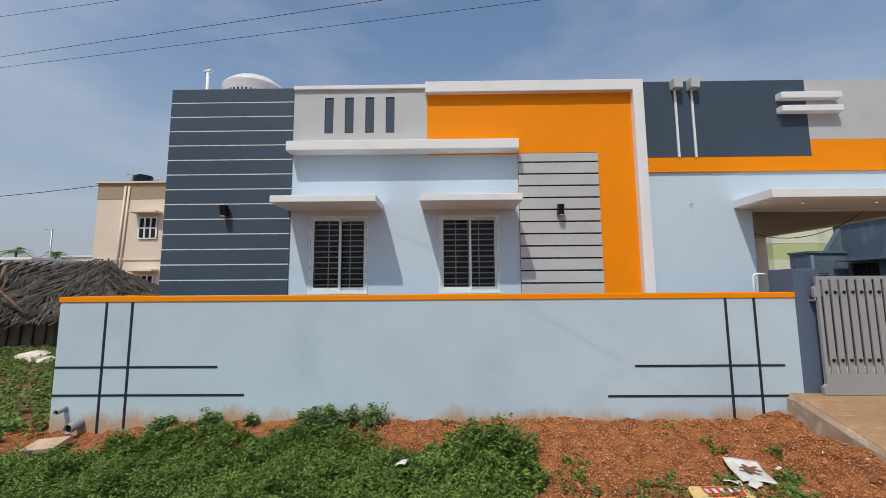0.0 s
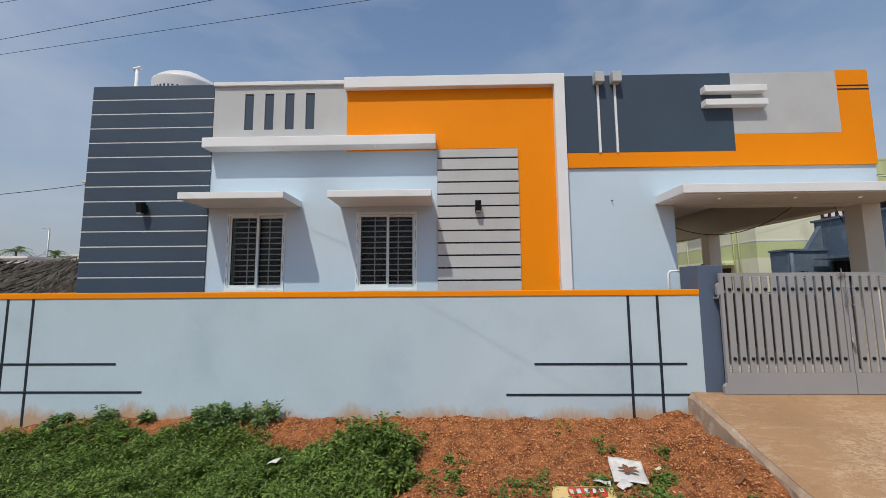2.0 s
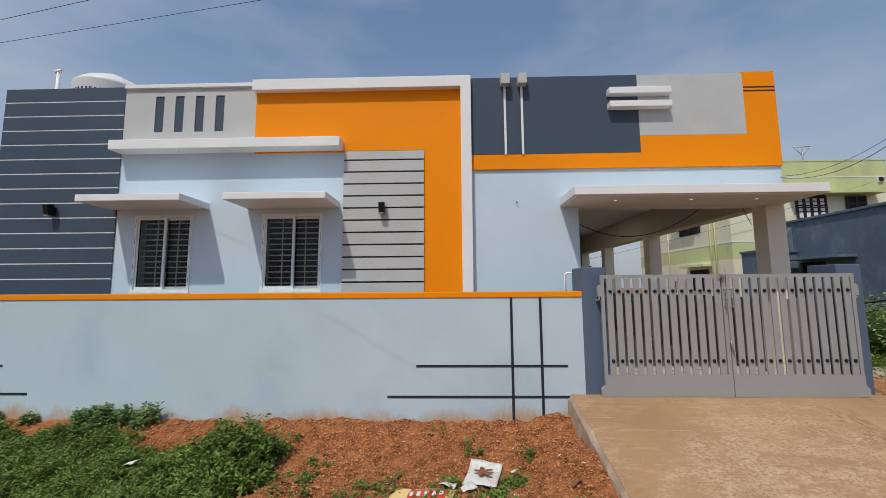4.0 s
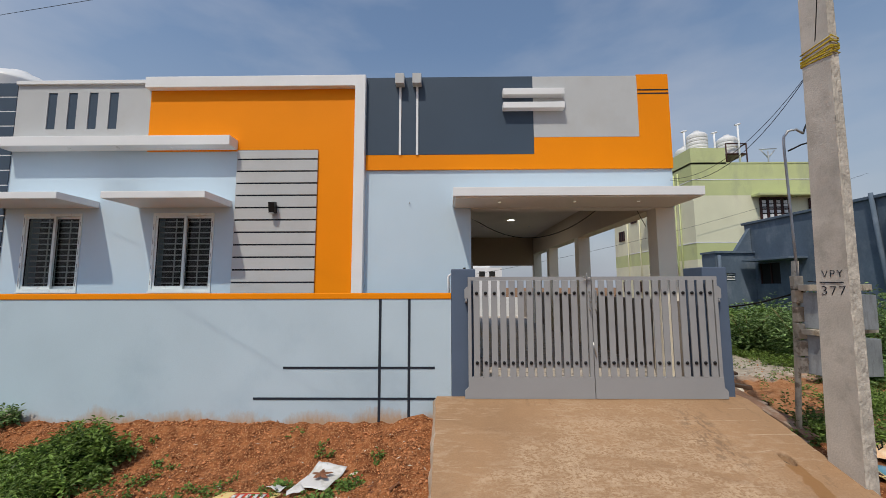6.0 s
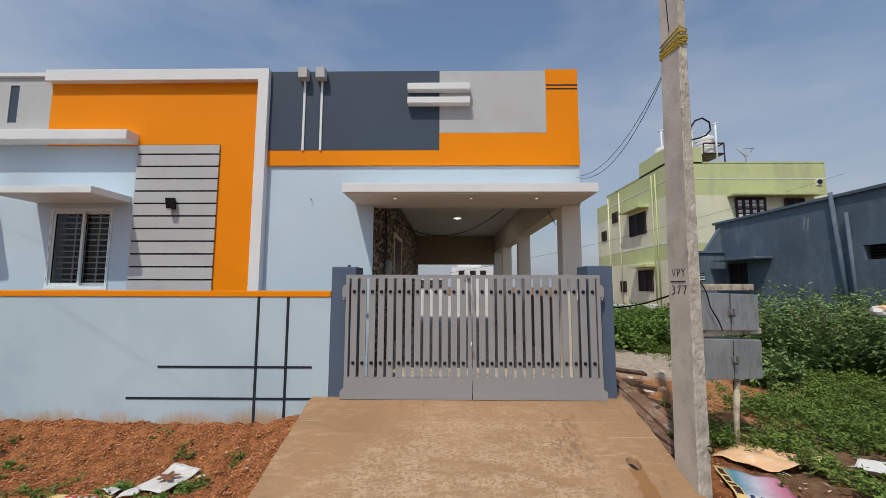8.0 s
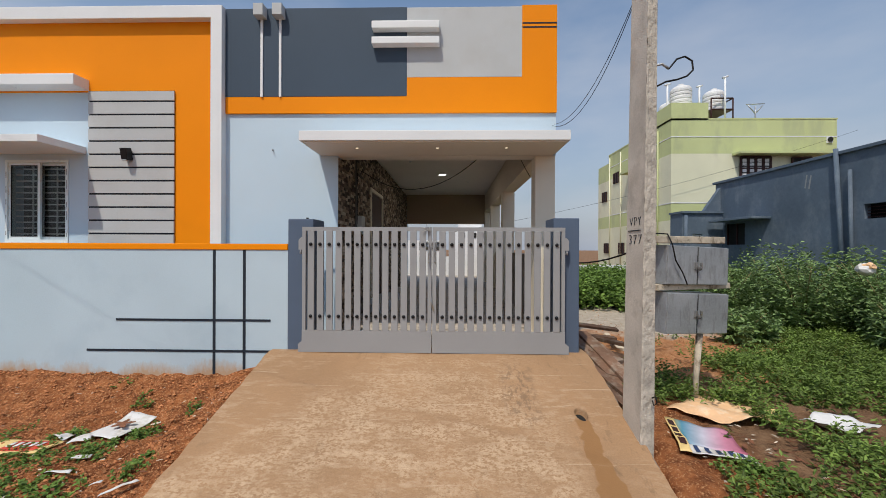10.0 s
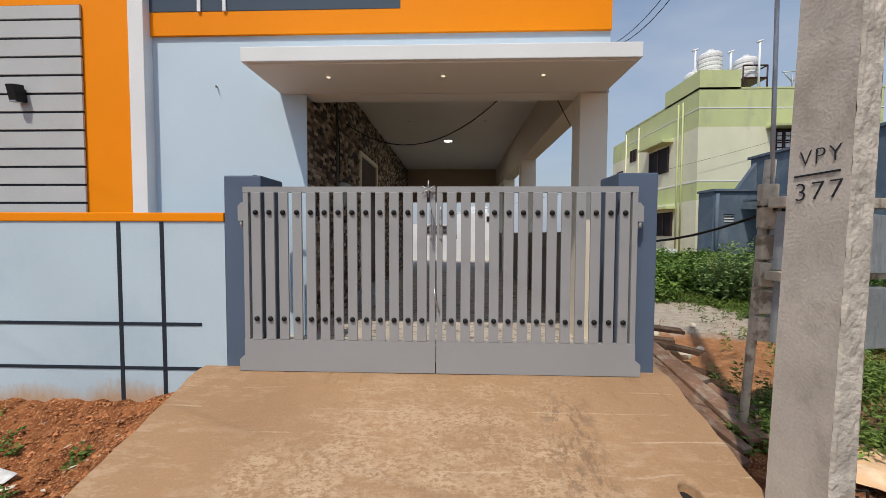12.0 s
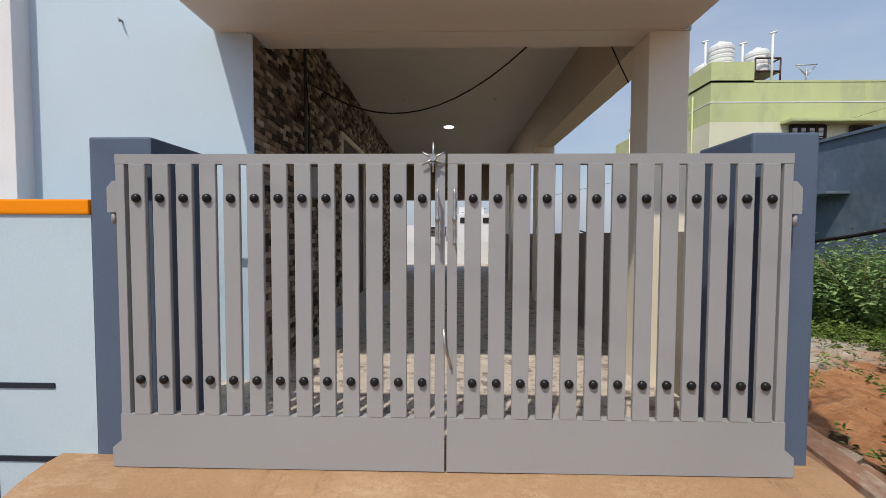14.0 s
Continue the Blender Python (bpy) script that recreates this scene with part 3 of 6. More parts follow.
def ramp_z(y):
    return 0.325 + 0.29 * (y - 4.84)


def build_ramp():
    ramp = thing("ramp", "sloping tan concrete ramp up to the gate, scuffed and dusty", "ramp", (6.15, 2.8, -0.27), kind="structure")
    bm = bmesh.new()
    ys = [2.75 + 0.06 * i for i in range(int((5.34 - 2.75) / 0.06) + 1)]
    xs = [RAMP_X0 + (RAMP_X1 - RAMP_X0) * i / 40 for i in range(41)]
    hole = Vector((7.57, 3.92))
    rows = []
    for y in ys:
        row = []
        for x in xs:
            z = ramp_z(min(y, 4.86))
            edge = 0.0
            if x in (xs[0], xs[-1]):
                edge = 0.02 * noise.noise(Vector((x * 3, y * 6, 1)))
            # a worn gutter that leads down from the pipe's mouth
            dx = x - (7.595 + 0.02 * (3.9 - y))
            if y < 3.78:
                z -= 0.014 * min(1.0, (3.78 - y) / 0.2) * math.exp(-(dx / 0.07) ** 2)
            z += 0.004 * noise.noise(Vector((x * 2.0, y * 2.0, 0)))
            row.append(bm.verts.new((x + edge, y, z)))
        rows.append(row)
    for a, b in zip(rows, rows[1:]):
        for i in range(40):
            mid = (a[i].co + b[i + 1].co) / 2
            if Vector(((mid.x - hole.x) / 0.12, (mid.y - hole.y) / 0.15)).length > 1:
                bm.faces.new((a[i], a[i + 1], b[i + 1], b[i])).smooth = True
    part("slab", bm, RAMP, ramp)
    for k, (line, sx) in enumerate(((0, RAMP_X0), (1, RAMP_X1))):
        bm = bmesh.new()
        prev = None
        for i in range(0, len(ys)):
            y = ys[i]
            j = 0.025 * noise.noise(Vector((y * 7, k * 5.0, 3)))
            top = bm.verts.new((sx + 0.02 * noise.noise(Vector((sx * 3, y * 6, 1))), y, ramp_z(min(y, 4.86)) - 0.002))
            mid = bm.verts.new((sx + (j if k else -j) + (0.03 if k else -0.03), y, ramp_z(min(y, 4.86)) - 0.06))
            low = bm.verts.new((sx + (0.05 if k else -0.05) + j, y, -0.45))
            if prev:
                bm.faces.new((prev[0], prev[1], mid, top))
                bm.faces.new((prev[1], prev[2], low, mid))
            prev = (top, mid, low)
        part("rough_edge", bm, RAMPSIDE, ramp, "rough broken concrete edge")
    bm = bmesh.new()
    tilt = Matrix.Translation((7.57, 3.92, ramp_z(3.92) + 0.006)) @ Matrix.Rotation(math.atan(0.29), 4, "X")
    seg = 24
    rings = [[bm.verts.new(tilt @ Vector((r * math.cos(a) * w, r * math.sin(a), h))) for a in (2 * math.pi * k / seg for k in range(seg))]
             for r, w, h in ((0.225, 0.84, -0.010), (0.170, 0.74, 0.000), (0.098, 0.66, 0.006), (0.084, 0.66, 0.002), (0.078, 0.66, -0.012), (0.074, 0.66, -0.09), (0.001, 0.66, -0.092))]
    for a, b in zip(rings, rings[1:]):
        for k in range(seg):
            bm.faces.new((a[k], a[(k + 1) % seg], b[(k + 1) % seg], b[k])).smooth = True
    part("drain_collar", bm, RAMP, ramp, "cement collar round the dark drain mouth")
    # near-black disc and pipe below it: the hole's shade put into the colour
    bm = bmesh.new()
    bmesh.ops.create_circle(bm, cap_ends=True, segments=20, radius=0.077, matrix=tilt @ Matrix.Translation((0, 0, -0.065)) @ Matrix.Diagonal((0.66, 1, 1, 1)))
    part("drain_shade_disc", bm, DARKVOID, ramp, "near-black disc for the shade in the drain")
    tube("drain_pipe", [(7.57, 4.12, ramp_z(4.05) - 0.12), (7.575, 3.96, ramp_z(3.9) - 0.10), (7.58, 3.90, ramp_z(3.84) - 0.09)], 0.045, DARKVOID, ramp, "drain pipe mouth with its inner shade put into the colour", 14)
    return ramp


build_ramp()

# ---- compound wall ----
WALL_Y = 4.93


def build_compound_wall():
    wall = thing("compound_wall", "pale blue plastered compound wall with orange coping and dark groove lines", "wall", (0, 5.0, 0), kind="structure")
    bm = bmesh.new()
    add_box(bm, -4.75, 4.53, WALL_Y, WALL_Y + 0.15, -0.6, 1.485)
    part("wall_front", bm, WALL_BLUE, wall)
    box("side_wall", -4.75, -4.60, WALL_Y + 0.15, 17.0, -0.6, 1.485, WALL_BLUE, wall)
    box("side_wall", 7.74, 7.88, 5.31, 17.0, -0.6, 1.42, YARDWALL, wall, "bare brown-grey cement plaster")
    box("back_wall", -4.75, 7.88, 17.0, 17.15, -0.6, 1.16, FARWHITE, wall)
    box("coping", -4.765, 4.53, WALL_Y - 0.012, WALL_Y + 0.162, 1.485, 1.555, ORANGE, wall, "orange painted coping", 0.008)
    box("coping", -4.765, -4.585, WALL_Y + 0.164, 17.0, 1.485, 1.555, ORANGE, wall, "orange painted coping", 0.008)
    h = 0.016
    for x, z0, z1 in ((-4.15, -0.12, 1.483), (-3.82, -0.12, 1.483), (3.665, 0.0, 1.483), (4.02, 0.0, 1.483)):
        box("groove_line", x - h, x + h, WALL_Y - 0.004, WALL_Y + 0.01, z0, z1, LINE, wall, "dark painted groove line")
    for x0, x1, z in ((-4.749, -2.69, 0.675), (-4.749, -2.34, 0.335), (2.50, 4.33, 0.663), (2.15, 4.36, 0.303)):
        box("groove_line", x0, x1, WALL_Y - 0.006, WALL_Y + 0.009, z - h * 0.8, z + h * 0.8, LINE, wall, "dark painted groove line")
    return wall


build_compound_wall()


def build_drain_pipe(x, z, r, length, label):
    p = thing("wall_pipe", label, "pipe", (x, WALL_Y, z))
    bm = bmesh.new()
    seg = 20
    y0, y1 = WALL_Y - length, WALL_Y + 0.05
    rings = []
    for y, rad, dz in ((y1, r, 0.0), (y0, r, -length * 0.22), (y0, r * 0.86, -length * 0.22), (y1, r * 0.86, 0.0)):
        rings.append([bm.verts.new((x + rad * math.cos(a), y, z + dz + rad * math.sin(a))) for a in (2 * math.pi * k / seg for k in range(seg))])
    for a, b in zip(rings, rings[1:]):
        for k in range(seg):
            bm.faces.new((a[k], a[(k + 1) % seg], b[(k + 1) % seg], b[k])).smooth = True
    part("pipe", bm, PVC, p)
    # near-black disc set just inside the mouth, standing in for shade in the pipe
    bm = bmesh.new()
    bmesh.ops.create_circle(bm, cap_ends=True, segments=seg, radius=r * 0.88, matrix=Matrix.Translation((x, WALL_Y - length * 0.8, z - length * 0.18)) @ Matrix.Rotation(radians(90), 4, "X"))
    part("bore", bm, DARKVOID, p, "near-black disc for the shade in the bore")


build_drain_pipe(-4.56, 0.19, 0.032, 0.12, "thin grey plastic outlet pipe through the wall foot")
build_drain_pipe(-4.36, 0.02, 0.058, 0.16, "wide grey plastic drain pipe through the wall foot")


def build_post(x0, x1, ztop, knob):
    p = thing("gate_post", "slate blue painted concrete gate post", "gate post", ((x0 + x1) / 2, 5.1, 0.3), "gate posts")
    box("shaft", x0, x1, WALL_Y - 0.004, 5.30, -0.4, ztop, POST, p, "", 0.012)
    if knob:
        tube("lamp_conduit", [((x0 + x1) / 2 + 0.02, 5.08, ztop - 0.01), ((x0 + x1) / 2 + 0.02, 5.08, ztop + 0.025)], 0.018, BLACK, p, "short black conduit stub")


build_post(4.532, 4.83, 1.847, True)
build_post(7.59, 7.885, 1.862, False)

# ---- gate ----
GY = 4.84


def gate_leaf(sign, hinge_x, meet_x, first, last, label):
    """One leaf: sign +1 has its hinge at the lower x."""
    leaf = thing("gate_leaf", label, "gate", ((hinge_x + meet_x) / 2, GY, 0.33), "double gate")
    lo, hi = min(hinge_x, meet_x), max(hinge_x, meet_x)
    bm = bmesh.new()
    add_box(bm, lo, hi, GY, GY + 0.038, 1.705, 1.748)
    part("top_rail", bm, GATE, leaf)
    for x in (hinge_x, meet_x):
        w = 0.040 if x == hinge_x else 0.044
        s = sign if x == hinge_x else -sign
        a, b = sorted((x, x + s * w))
        box("stile", a, b, GY + 0.001, GY + 0.037, 0.575, 1.705, GATE, leaf, "", 0.003)
    h = hinge_x - sign * 0.042
    outline = [(h, 0.330), (meet_x, 0.330), (meet_x, 0.575), (hinge_x, 0.575), (hinge_x, 0.455), (h, 0.418)]
    bm = bmesh.new()
    add_prism(bm, outline, GY - 0.004, GY + 0.036)
    part("kick_plate", bm, GATE, leaf)
    outline = [(hinge_x, 1.63), (hinge_x - sign * 0.016, 1.63), (hinge_x - sign * 0.042, 1.60), (hinge_x - sign * 0.042, 1.49), (hinge_x, 1.49)]
    bm = bmesh.new()
    add_prism(bm, outline, GY + 0.002, GY + 0.034)
    hinge = part("hinge_plate", bm, GATE, leaf)
    tube("hinge_pin", [(hinge_x - sign * 0.022, GY + 0.018, 1.44), (hinge_x - sign * 0.022, GY + 0.018, 1.49)], 0.012, GATE, hinge)
    box("hinge_lug", min(hinge_x - sign * 0.036, hinge_x - sign * 0.008), max(hinge_x - sign * 0.036, hinge_x - sign * 0.008), GY + 0.018, WALL_Y, 1.44, 1.462, GATE, leaf)
    bm = bmesh.new()
    add_box(bm, -0.0365, 0.0365, GY - 0.006, GY + 0.013, 0.575, 1.704)
    bmesh.ops.recalc_face_normals(bm, faces=bm.faces)
    bevelled(bm, 0.0025, 1)
    first_slat = part("slat", bm, GATE, leaf)
    slat_mesh = first_slat.data
    bm = bmesh.new()
    bmesh.ops.create_uvsphere(bm, u_segments=10, v_segments=6, radius=0.0205, matrix=Matrix.Diagonal((1, 0.75, 1, 1)))
    bolt_mesh = bpy.data.meshes.new("bolt")
    for f in bm.faces:
        f.smooth = True
    bm.to_mesh(bolt_mesh)
    bm.free()
    bolt_mesh.materials.append(BLACK)
    for i in range(13):
        x = first + (last - first) * i / 12
        if i == 0:
            s = first_slat
            s.matrix_basis = Matrix.Translation((x, 0, 0))
        else:
            s = linked("slat", slat_mesh, leaf, m=Matrix.Translation((x, 0, 0)))
        for z in (1.552, 0.738):
            linked("bolt", bolt_mesh, s, "black domed plastic bolt cap", m=Matrix.Translation((x, GY - 0.011, z)))
    return leaf


left_leaf = gate_leaf(1, 4.732, 6.204, 4.834, 6.104, "grey enamelled steel gate leaf with vertical slats, handle and latch star")
right_leaf = gate_leaf(-1, 7.700, 6.214, 7.604, 6.326, "grey enamelled steel gate leaf with vertical slats and turned handle")


def handle(x, leaf):
    zs = (1.345, 1.352, 1.362, 1.372, 1.40, 1.43, 1.445, 1.455, 1.468, 1.478, 1.51, 1.545, 1.556, 1.568, 1.580, 1.592)
    rs = (0.004, 0.008, 0.008, 0.005, 0.0075, 0.0085, 0.006, 0.010, 0.010, 0.006, 0.0085, 0.0075, 0.005, 0.008, 0.006, 0.002)
    hd = tube("handle", [(x, GY - 0.040, z) for z in zs], list(rs), STEEL, leaf, "turned stainless steel handle", 12)
    for z in (1.362, 1.568):
        tube("standoff", [(x, GY - 0.040, z), (x, GY + 0.004, z)], 0.004, STEEL, hd)


handle(6.172, left_leaf)
handle(6.245, right_leaf)


def latch_star(x, z, leaf):
    bm = bmesh.new()
    for k in range(6):
        a = radians(90 + 60 * k)
        d = Vector((math.cos(a), 0, math.sin(a)))
        c = Vector((x, GY - 0.022, z))
        add_tube(bm, [c, c + d * 0.025, c + d * (0.056 if k else 0.07)], [0.005, 0.005, 0.0035], 8)
    bmesh.ops.create_cone(bm, cap_ends=True, segments=14, radius1=0.016, radius2=0.012, depth=0.024,
                          matrix=Matrix.Translation((x, GY - 0.024, z)) @ Matrix.Rotation(radians(90), 4, "X"))
    bmesh.ops.create_cone(bm, cap_ends=True, segments=10, radius1=0.006, radius2=0.006, depth=0.03,
                          matrix=Matrix.Translation((x, GY - 0.006, z)) @ Matrix.Rotation(radians(90), 4, "X"))
    part("latch_star", bm, STEEL, leaf, "star-shaped steel latch knob")


latch_star(6.152, 1.722, left_leaf)
tube("drop_bolt", [(6.20, GY - 0.015, 0.98), (6.205, GY - 0.022, 0.90), (6.225, GY - 0.018, 0.84), (6.232, GY - 0.012, 0.80)], [0.006, 0.007, 0.006, 0.004], STEEL, left_leaf, "bent steel latch tongue", 8)

# ---- house ----
HY = 5.835
house = thing("house", "new single-storey house, pale blue, orange and slate paint, flat roof", "house", (1.8, 9.9, 0.0))
WINDOWS = ((-1.905, -1.03), (0.075, 0.975))
WZ0, WZ1 = 1.585, 2.735

bm = bmesh.new()
add_wall(bm, (-4.17, 4.80), (-0.4, 3.95), HY, HY + 0.22, [(a, b, WZ0, WZ1) for a, b in WINDOWS])
front = part("wall_front", bm, BLUE, house)
bm = bmesh.new()
add_box(bm, 4.80, 7.86, HY, HY + 0.22, 2.80, 3.40)
part("portal_beam", bm, BLUE, house)
box("beam_soffit", 4.842, 7.858, HY + 0.002, HY + 0.218, 2.792, 2.80, CEIL, house)
box("beam_inner_face", 4.842, 7.858, HY + 0.22, HY + 0.226, 2.80, 3.40, CEIL, house)
# parapet strips above the roof line
box("parapet_wall", -4.17, 3.27, HY + 0.01, HY + 0.20, 3.95, 4.80, GREY, house)
box("parapet_wall", 3.27, 7.86, HY + 0.004, HY + 0.20, 3.40, 4.83, WHITE, house)
box("side_wall", -4.17, -3.95, HY + 0.22, 14.0, -0.4, 4.60, BLUE, house)
box("back_wall", -4.17, 4.84, 14.0, 14.2, -0.4, 4.40, BLUE, house)
box("side_wall", 4.62, 4.80, HY + 0.22, 14.0, -0.4, 3.40, GROUT, house, "dark bedding behind the stone cladding")
box("wall_corner", 4.80, 4.838, HY, HY + 0.008, -0.4, 2.79, BLUE, house)
box("roof", -3.95, 7.86, HY + 0.225, 14.2, 3.43, 3.58, WHITE, house)
box("side_parapet", 7.68, 7.86, HY + 0.20, 14.2, 3.58, 4.60, BLUE, house)
tagged(box("ceiling", 4.80, 7.85, HY + 0.228, 14.0, 3.40, 3.428, CEIL), "plain cream portico ceiling", "ceiling", kind="structure")

# striped slate panel
panel = box("striped_panel", -4.18, -2.225, HY - 0.017, HY + 0.008, 0.4, 4.825, WHITE, house, "white backing that shows as thin lines between slate bands")
for i in range(19):
    z1 = 4.822 - 0.2348 * i
    box("band", -4.182, -2.222, HY - 0.020, HY - 0.005, z1 - 0.2348 + 0.018, z1, SLATE, panel, "slate painted band")

# grey parapet with slots
bm = bmesh.new()
slots = [(x, x + 0.14, 4.07, 4.66) for x in (-1.73, -1.41, -1.085, -0.762)]
add_wall(bm, (-2.222, -0.11), (3.80, 4.785), HY - 0.012, HY + 0.008, slots)
gp = part("slotted_panel", bm, GREY, house, "light grey panel with four upright slots")
for a, b, z0, z1 in slots:
    box("slot_back", a - 0.005, b + 0.005, HY + 0.001, HY + 0.007, z0 - 0.005, z1 + 0.005, SLATE, gp, "slate painted slot")
box("parapet_cap", -2.222, -0.11, HY - 0.05, HY + 0.20, 4.785, 4.845, WHITE, house, "white parapet cap", 0.006)

# orange field, white frame, banded grey panel
bm = bmesh.new()
add_prism(bm, [(-0.11, 3.70), (1.30, 3.70), (1.30, 0.3), (3.14, 0.3), (3.14, 4.76), (-0.11, 4.76)], HY - 0.012, HY + 0.008)
part("orange_field", bm, ORANGE, house, "flat orange painted field")
bm = bmesh.new()
add_prism(bm, [(-0.135, 4.68), (3.095, 4.68), (3.095, 0.3), (3.252, 0.3), (3.252, 4.852), (-0.135, 4.852)], HY - 0.115, HY + 0.004)
bmesh.ops.recalc_face_normals(bm, faces=bm.faces)
bevelled(bm, 0.006)
part("white_frame", bm, WHITE, house, "raised white frame band")
strips = box("banded_panel", 1.30, 2.525, HY - 0.022, HY - 0.014, 0.4, 3.712, LINE, house, "black lines between grey bands")
edges = [3.712] + [3.56 - 0.1860 * i for i in range(17)]
for a, b in zip(edges, edges[1:]):
    box("band", 1.302, 2.53, HY - 0.040, HY - 0.020, b + 0.0125, a - 0.0125, GREY, strips, "light grey painted band")

# ledge with downlights
box("ledge", -2.235, 1.285, 5.60, HY + 0.01, 3.72, 3.868, WHITE, house, "white projecting concrete ledge", 0.008)

# right parapet
box("slate_field", 3.256, 5.80, HY - 0.035, HY + 0.003, 3.615, 4.845, SLATE, house, "slate painted parapet field", 0.004)
box("grey_field", 5.80, 7.385, HY - 0.033, HY + 0.003, 3.875, 4.84, GREY, house, "light grey patchy parapet field", 0.004)
bm = bmesh.new()
add_prism(bm, [(3.256, 3.385), (7.862, 3.385), (7.862, 4.86), (7.385, 4.86), (7.385, 3.875), (5.80, 3.875), (5.80, 3.615), (3.256, 3.615)], HY - 0.031, HY + 0.003)
part("orange_band", bm, ORANGE, house, "orange painted parapet band")
for z in (4.555, 4.612):
    box("groove_line", 7.39, 7.858, HY - 0.034, HY - 0.028, z - 0.010, z + 0.010, LINE, house, "dark painted line")
for x in (3.775, 4.035):
    box("white_rib", x - 0.016, x + 0.016, HY - 0.052, HY - 0.03, 3.61, 4.70, WHITE, house, "thin white upright rib")
    box("white_block", x - 0.067, x + 0.067, HY - 0.16, HY - 0.03, 4.685, 4.845, GREY, house, "grey-white block", 0.006)
for z0, z1 in ((4.495, 4.595), (4.285, 4.38)):
    box("projecting_bar", 5.33, 6.25, HY - 0.15, HY - 0.03, z0, z1, WHITE, house, "white projecting bar", 0.008)

# canopy above the portico
bm = bmesh.new()
add_box(bm, 4.565, 7.848, 5.135, HY, 2.815, 2.935)
bmesh.ops.recalc_face_normals(bm, faces=bm.faces)
bevelled(bm, 0.006)
part("canopy", bm, WHITE, house, "white concrete canopy slab")
box("canopy_soffit", 4.60, 7.815, 5.17, HY + 0.001, 2.800, 2.817, CEIL, house, "cream painted soffit")

# sunshades above the windows
for a, b in ((-2.255, -0.785), (-0.185, 1.235)):
    bm = bmesh.new()
    vs = add_box(bm, a, b, 5.20, HY + 0.004, 2.83, 2.925)
    bmesh.ops.recalc_face_normals(bm, faces=bm.faces)
    bevelled(bm, 0.007)
    part("sunshade", bm, WHITE, house, "white concrete sunshade slab")


def build_window(x0, x1):
    w = bmesh.new()
    f = 0.038
    add_wall(w, (x0 - 0.01, x1 + 0.01), (WZ0 - 0.01, WZ1 + 0.01), HY - 0.014, HY + 0.09, [(x0 + f - 0.01, x1 - f + 0.01, WZ0 + f - 0.01, WZ1 - f + 0.01)])
    bmesh.ops.recalc_face_normals(w, faces=w.faces)
    win = part("window", w, UPVC, house, "white sliding window with dark glass and inner grille")
    xm = (x0 + x1) / 2 + 0.01
    for a, b, y in ((x0 + 0.026, xm + 0.026, HY + 0.002), (xm - 0.026, x1 - 0.026, HY + 0.045)):
        s = bmesh.new()
        add_wall(s, (a, b), (WZ0 + 0.026, WZ1 - 0.026), y, y + 0.032, [(a + 0.042, b - 0.042, WZ0 + 0.075, WZ1 - 0.070)])
        sash = part("sash", s, UPVC, win)
        g = bmesh.new()
        add_wall(g, (a + 0.036, b - 0.036), (WZ0 + 0.069, WZ1 - 0.064), y - 0.003, y + 0.012, [(a + 0.043, b - 0.043, WZ0 + 0.076, WZ1 - 0.071)])
        part("gasket", g, BLACK, sash, "black rubber gasket")
        p = box("pane", a + 0.041, b - 0.041, y + 0.013, y + 0.018, WZ0 + 0.074, WZ1 - 0.069, GLASS, sash, "dark glass pane")
        p.visible_shadow = False
    # worn film strips along the outer frame
    rng = random.Random(int(x0 * 100))
    for x in (x0 + 0.008, x1 - 0.008):
        for i in range(5):
            z = WZ0 + 0.10 + 0.21 * i + rng.uniform(-0.04, 0.04)
            box("film_edge", x - 0.004, x + 0.004, HY - 0.0165, HY - 0.013, z, z + rng.uniform(0.05, 0.14), PVC, win, "torn edge of protective film")
    n = 12
    for i in range(n):
        z = WZ0 + 0.11 + (WZ1 - WZ0 - 0.21) * i / (n - 1)
        box("grille_bar", x0 + 0.03, x1 - 0.03, HY + 0.095, HY + 0.120, z - 0.008, z + 0.008, BAR, win, "pale horizontal grille bar")
    for x in (x0 + 0.25, x1 - 0.29):
        box("grille_upright", x - 0.007, x + 0.007, HY + 0.121, HY + 0.133, WZ0, WZ1, BAR, win)
    box("sill", x0 - 0.02, x1 + 0.02, HY - 0.028, HY + 0.0, WZ0 - 0.035, WZ0 - 0.011, WHITE, win)


for a, b in WINDOWS:
    build_window(a, b)
# near-black panel added close behind the windows, standing in for the rooms' shade
box("room_shade_panel", -3.95, 4.62, 6.6, 6.7, -0.4, 3.43, ROOM_SHADE, house, "near-black panel added as the shade inside the rooms")


def wall_lamp(x, z):
    lamp = thing("wall_lamp", "small black up-and-down lamp on the painted wall", "lamp", (x, HY - 0.02, z), "wall lamps")
    box("back_plate", x - 0.035, x + 0.035, HY - 0.045, HY - 0.018, z - 0.055, z + 0.055, BLACK, lamp, "", 0.004)
    bm = bmesh.new()
    add_box(bm, -0.043, 0.043, -0.05, 0.05, -0.085, 0.085, Matrix.Translation((x, HY - 0.10, z)) @ Matrix.Rotation(radians(12), 4, "X"))
    bmesh.ops.recalc_face_normals(bm, faces=bm.faces)
    bevelled(bm, 0.006)
    part("lamp_body", bm, BLACK, lamp)
    box("lens", x - 0.033, x + 0.033, HY - 0.145, HY - 0.085, z - 0.093, z - 0.080, STEEL, lamp, "clear lower lens")


wall_lamp(-3.20, 2.83)
wall_lamp(1.905, 2.80)


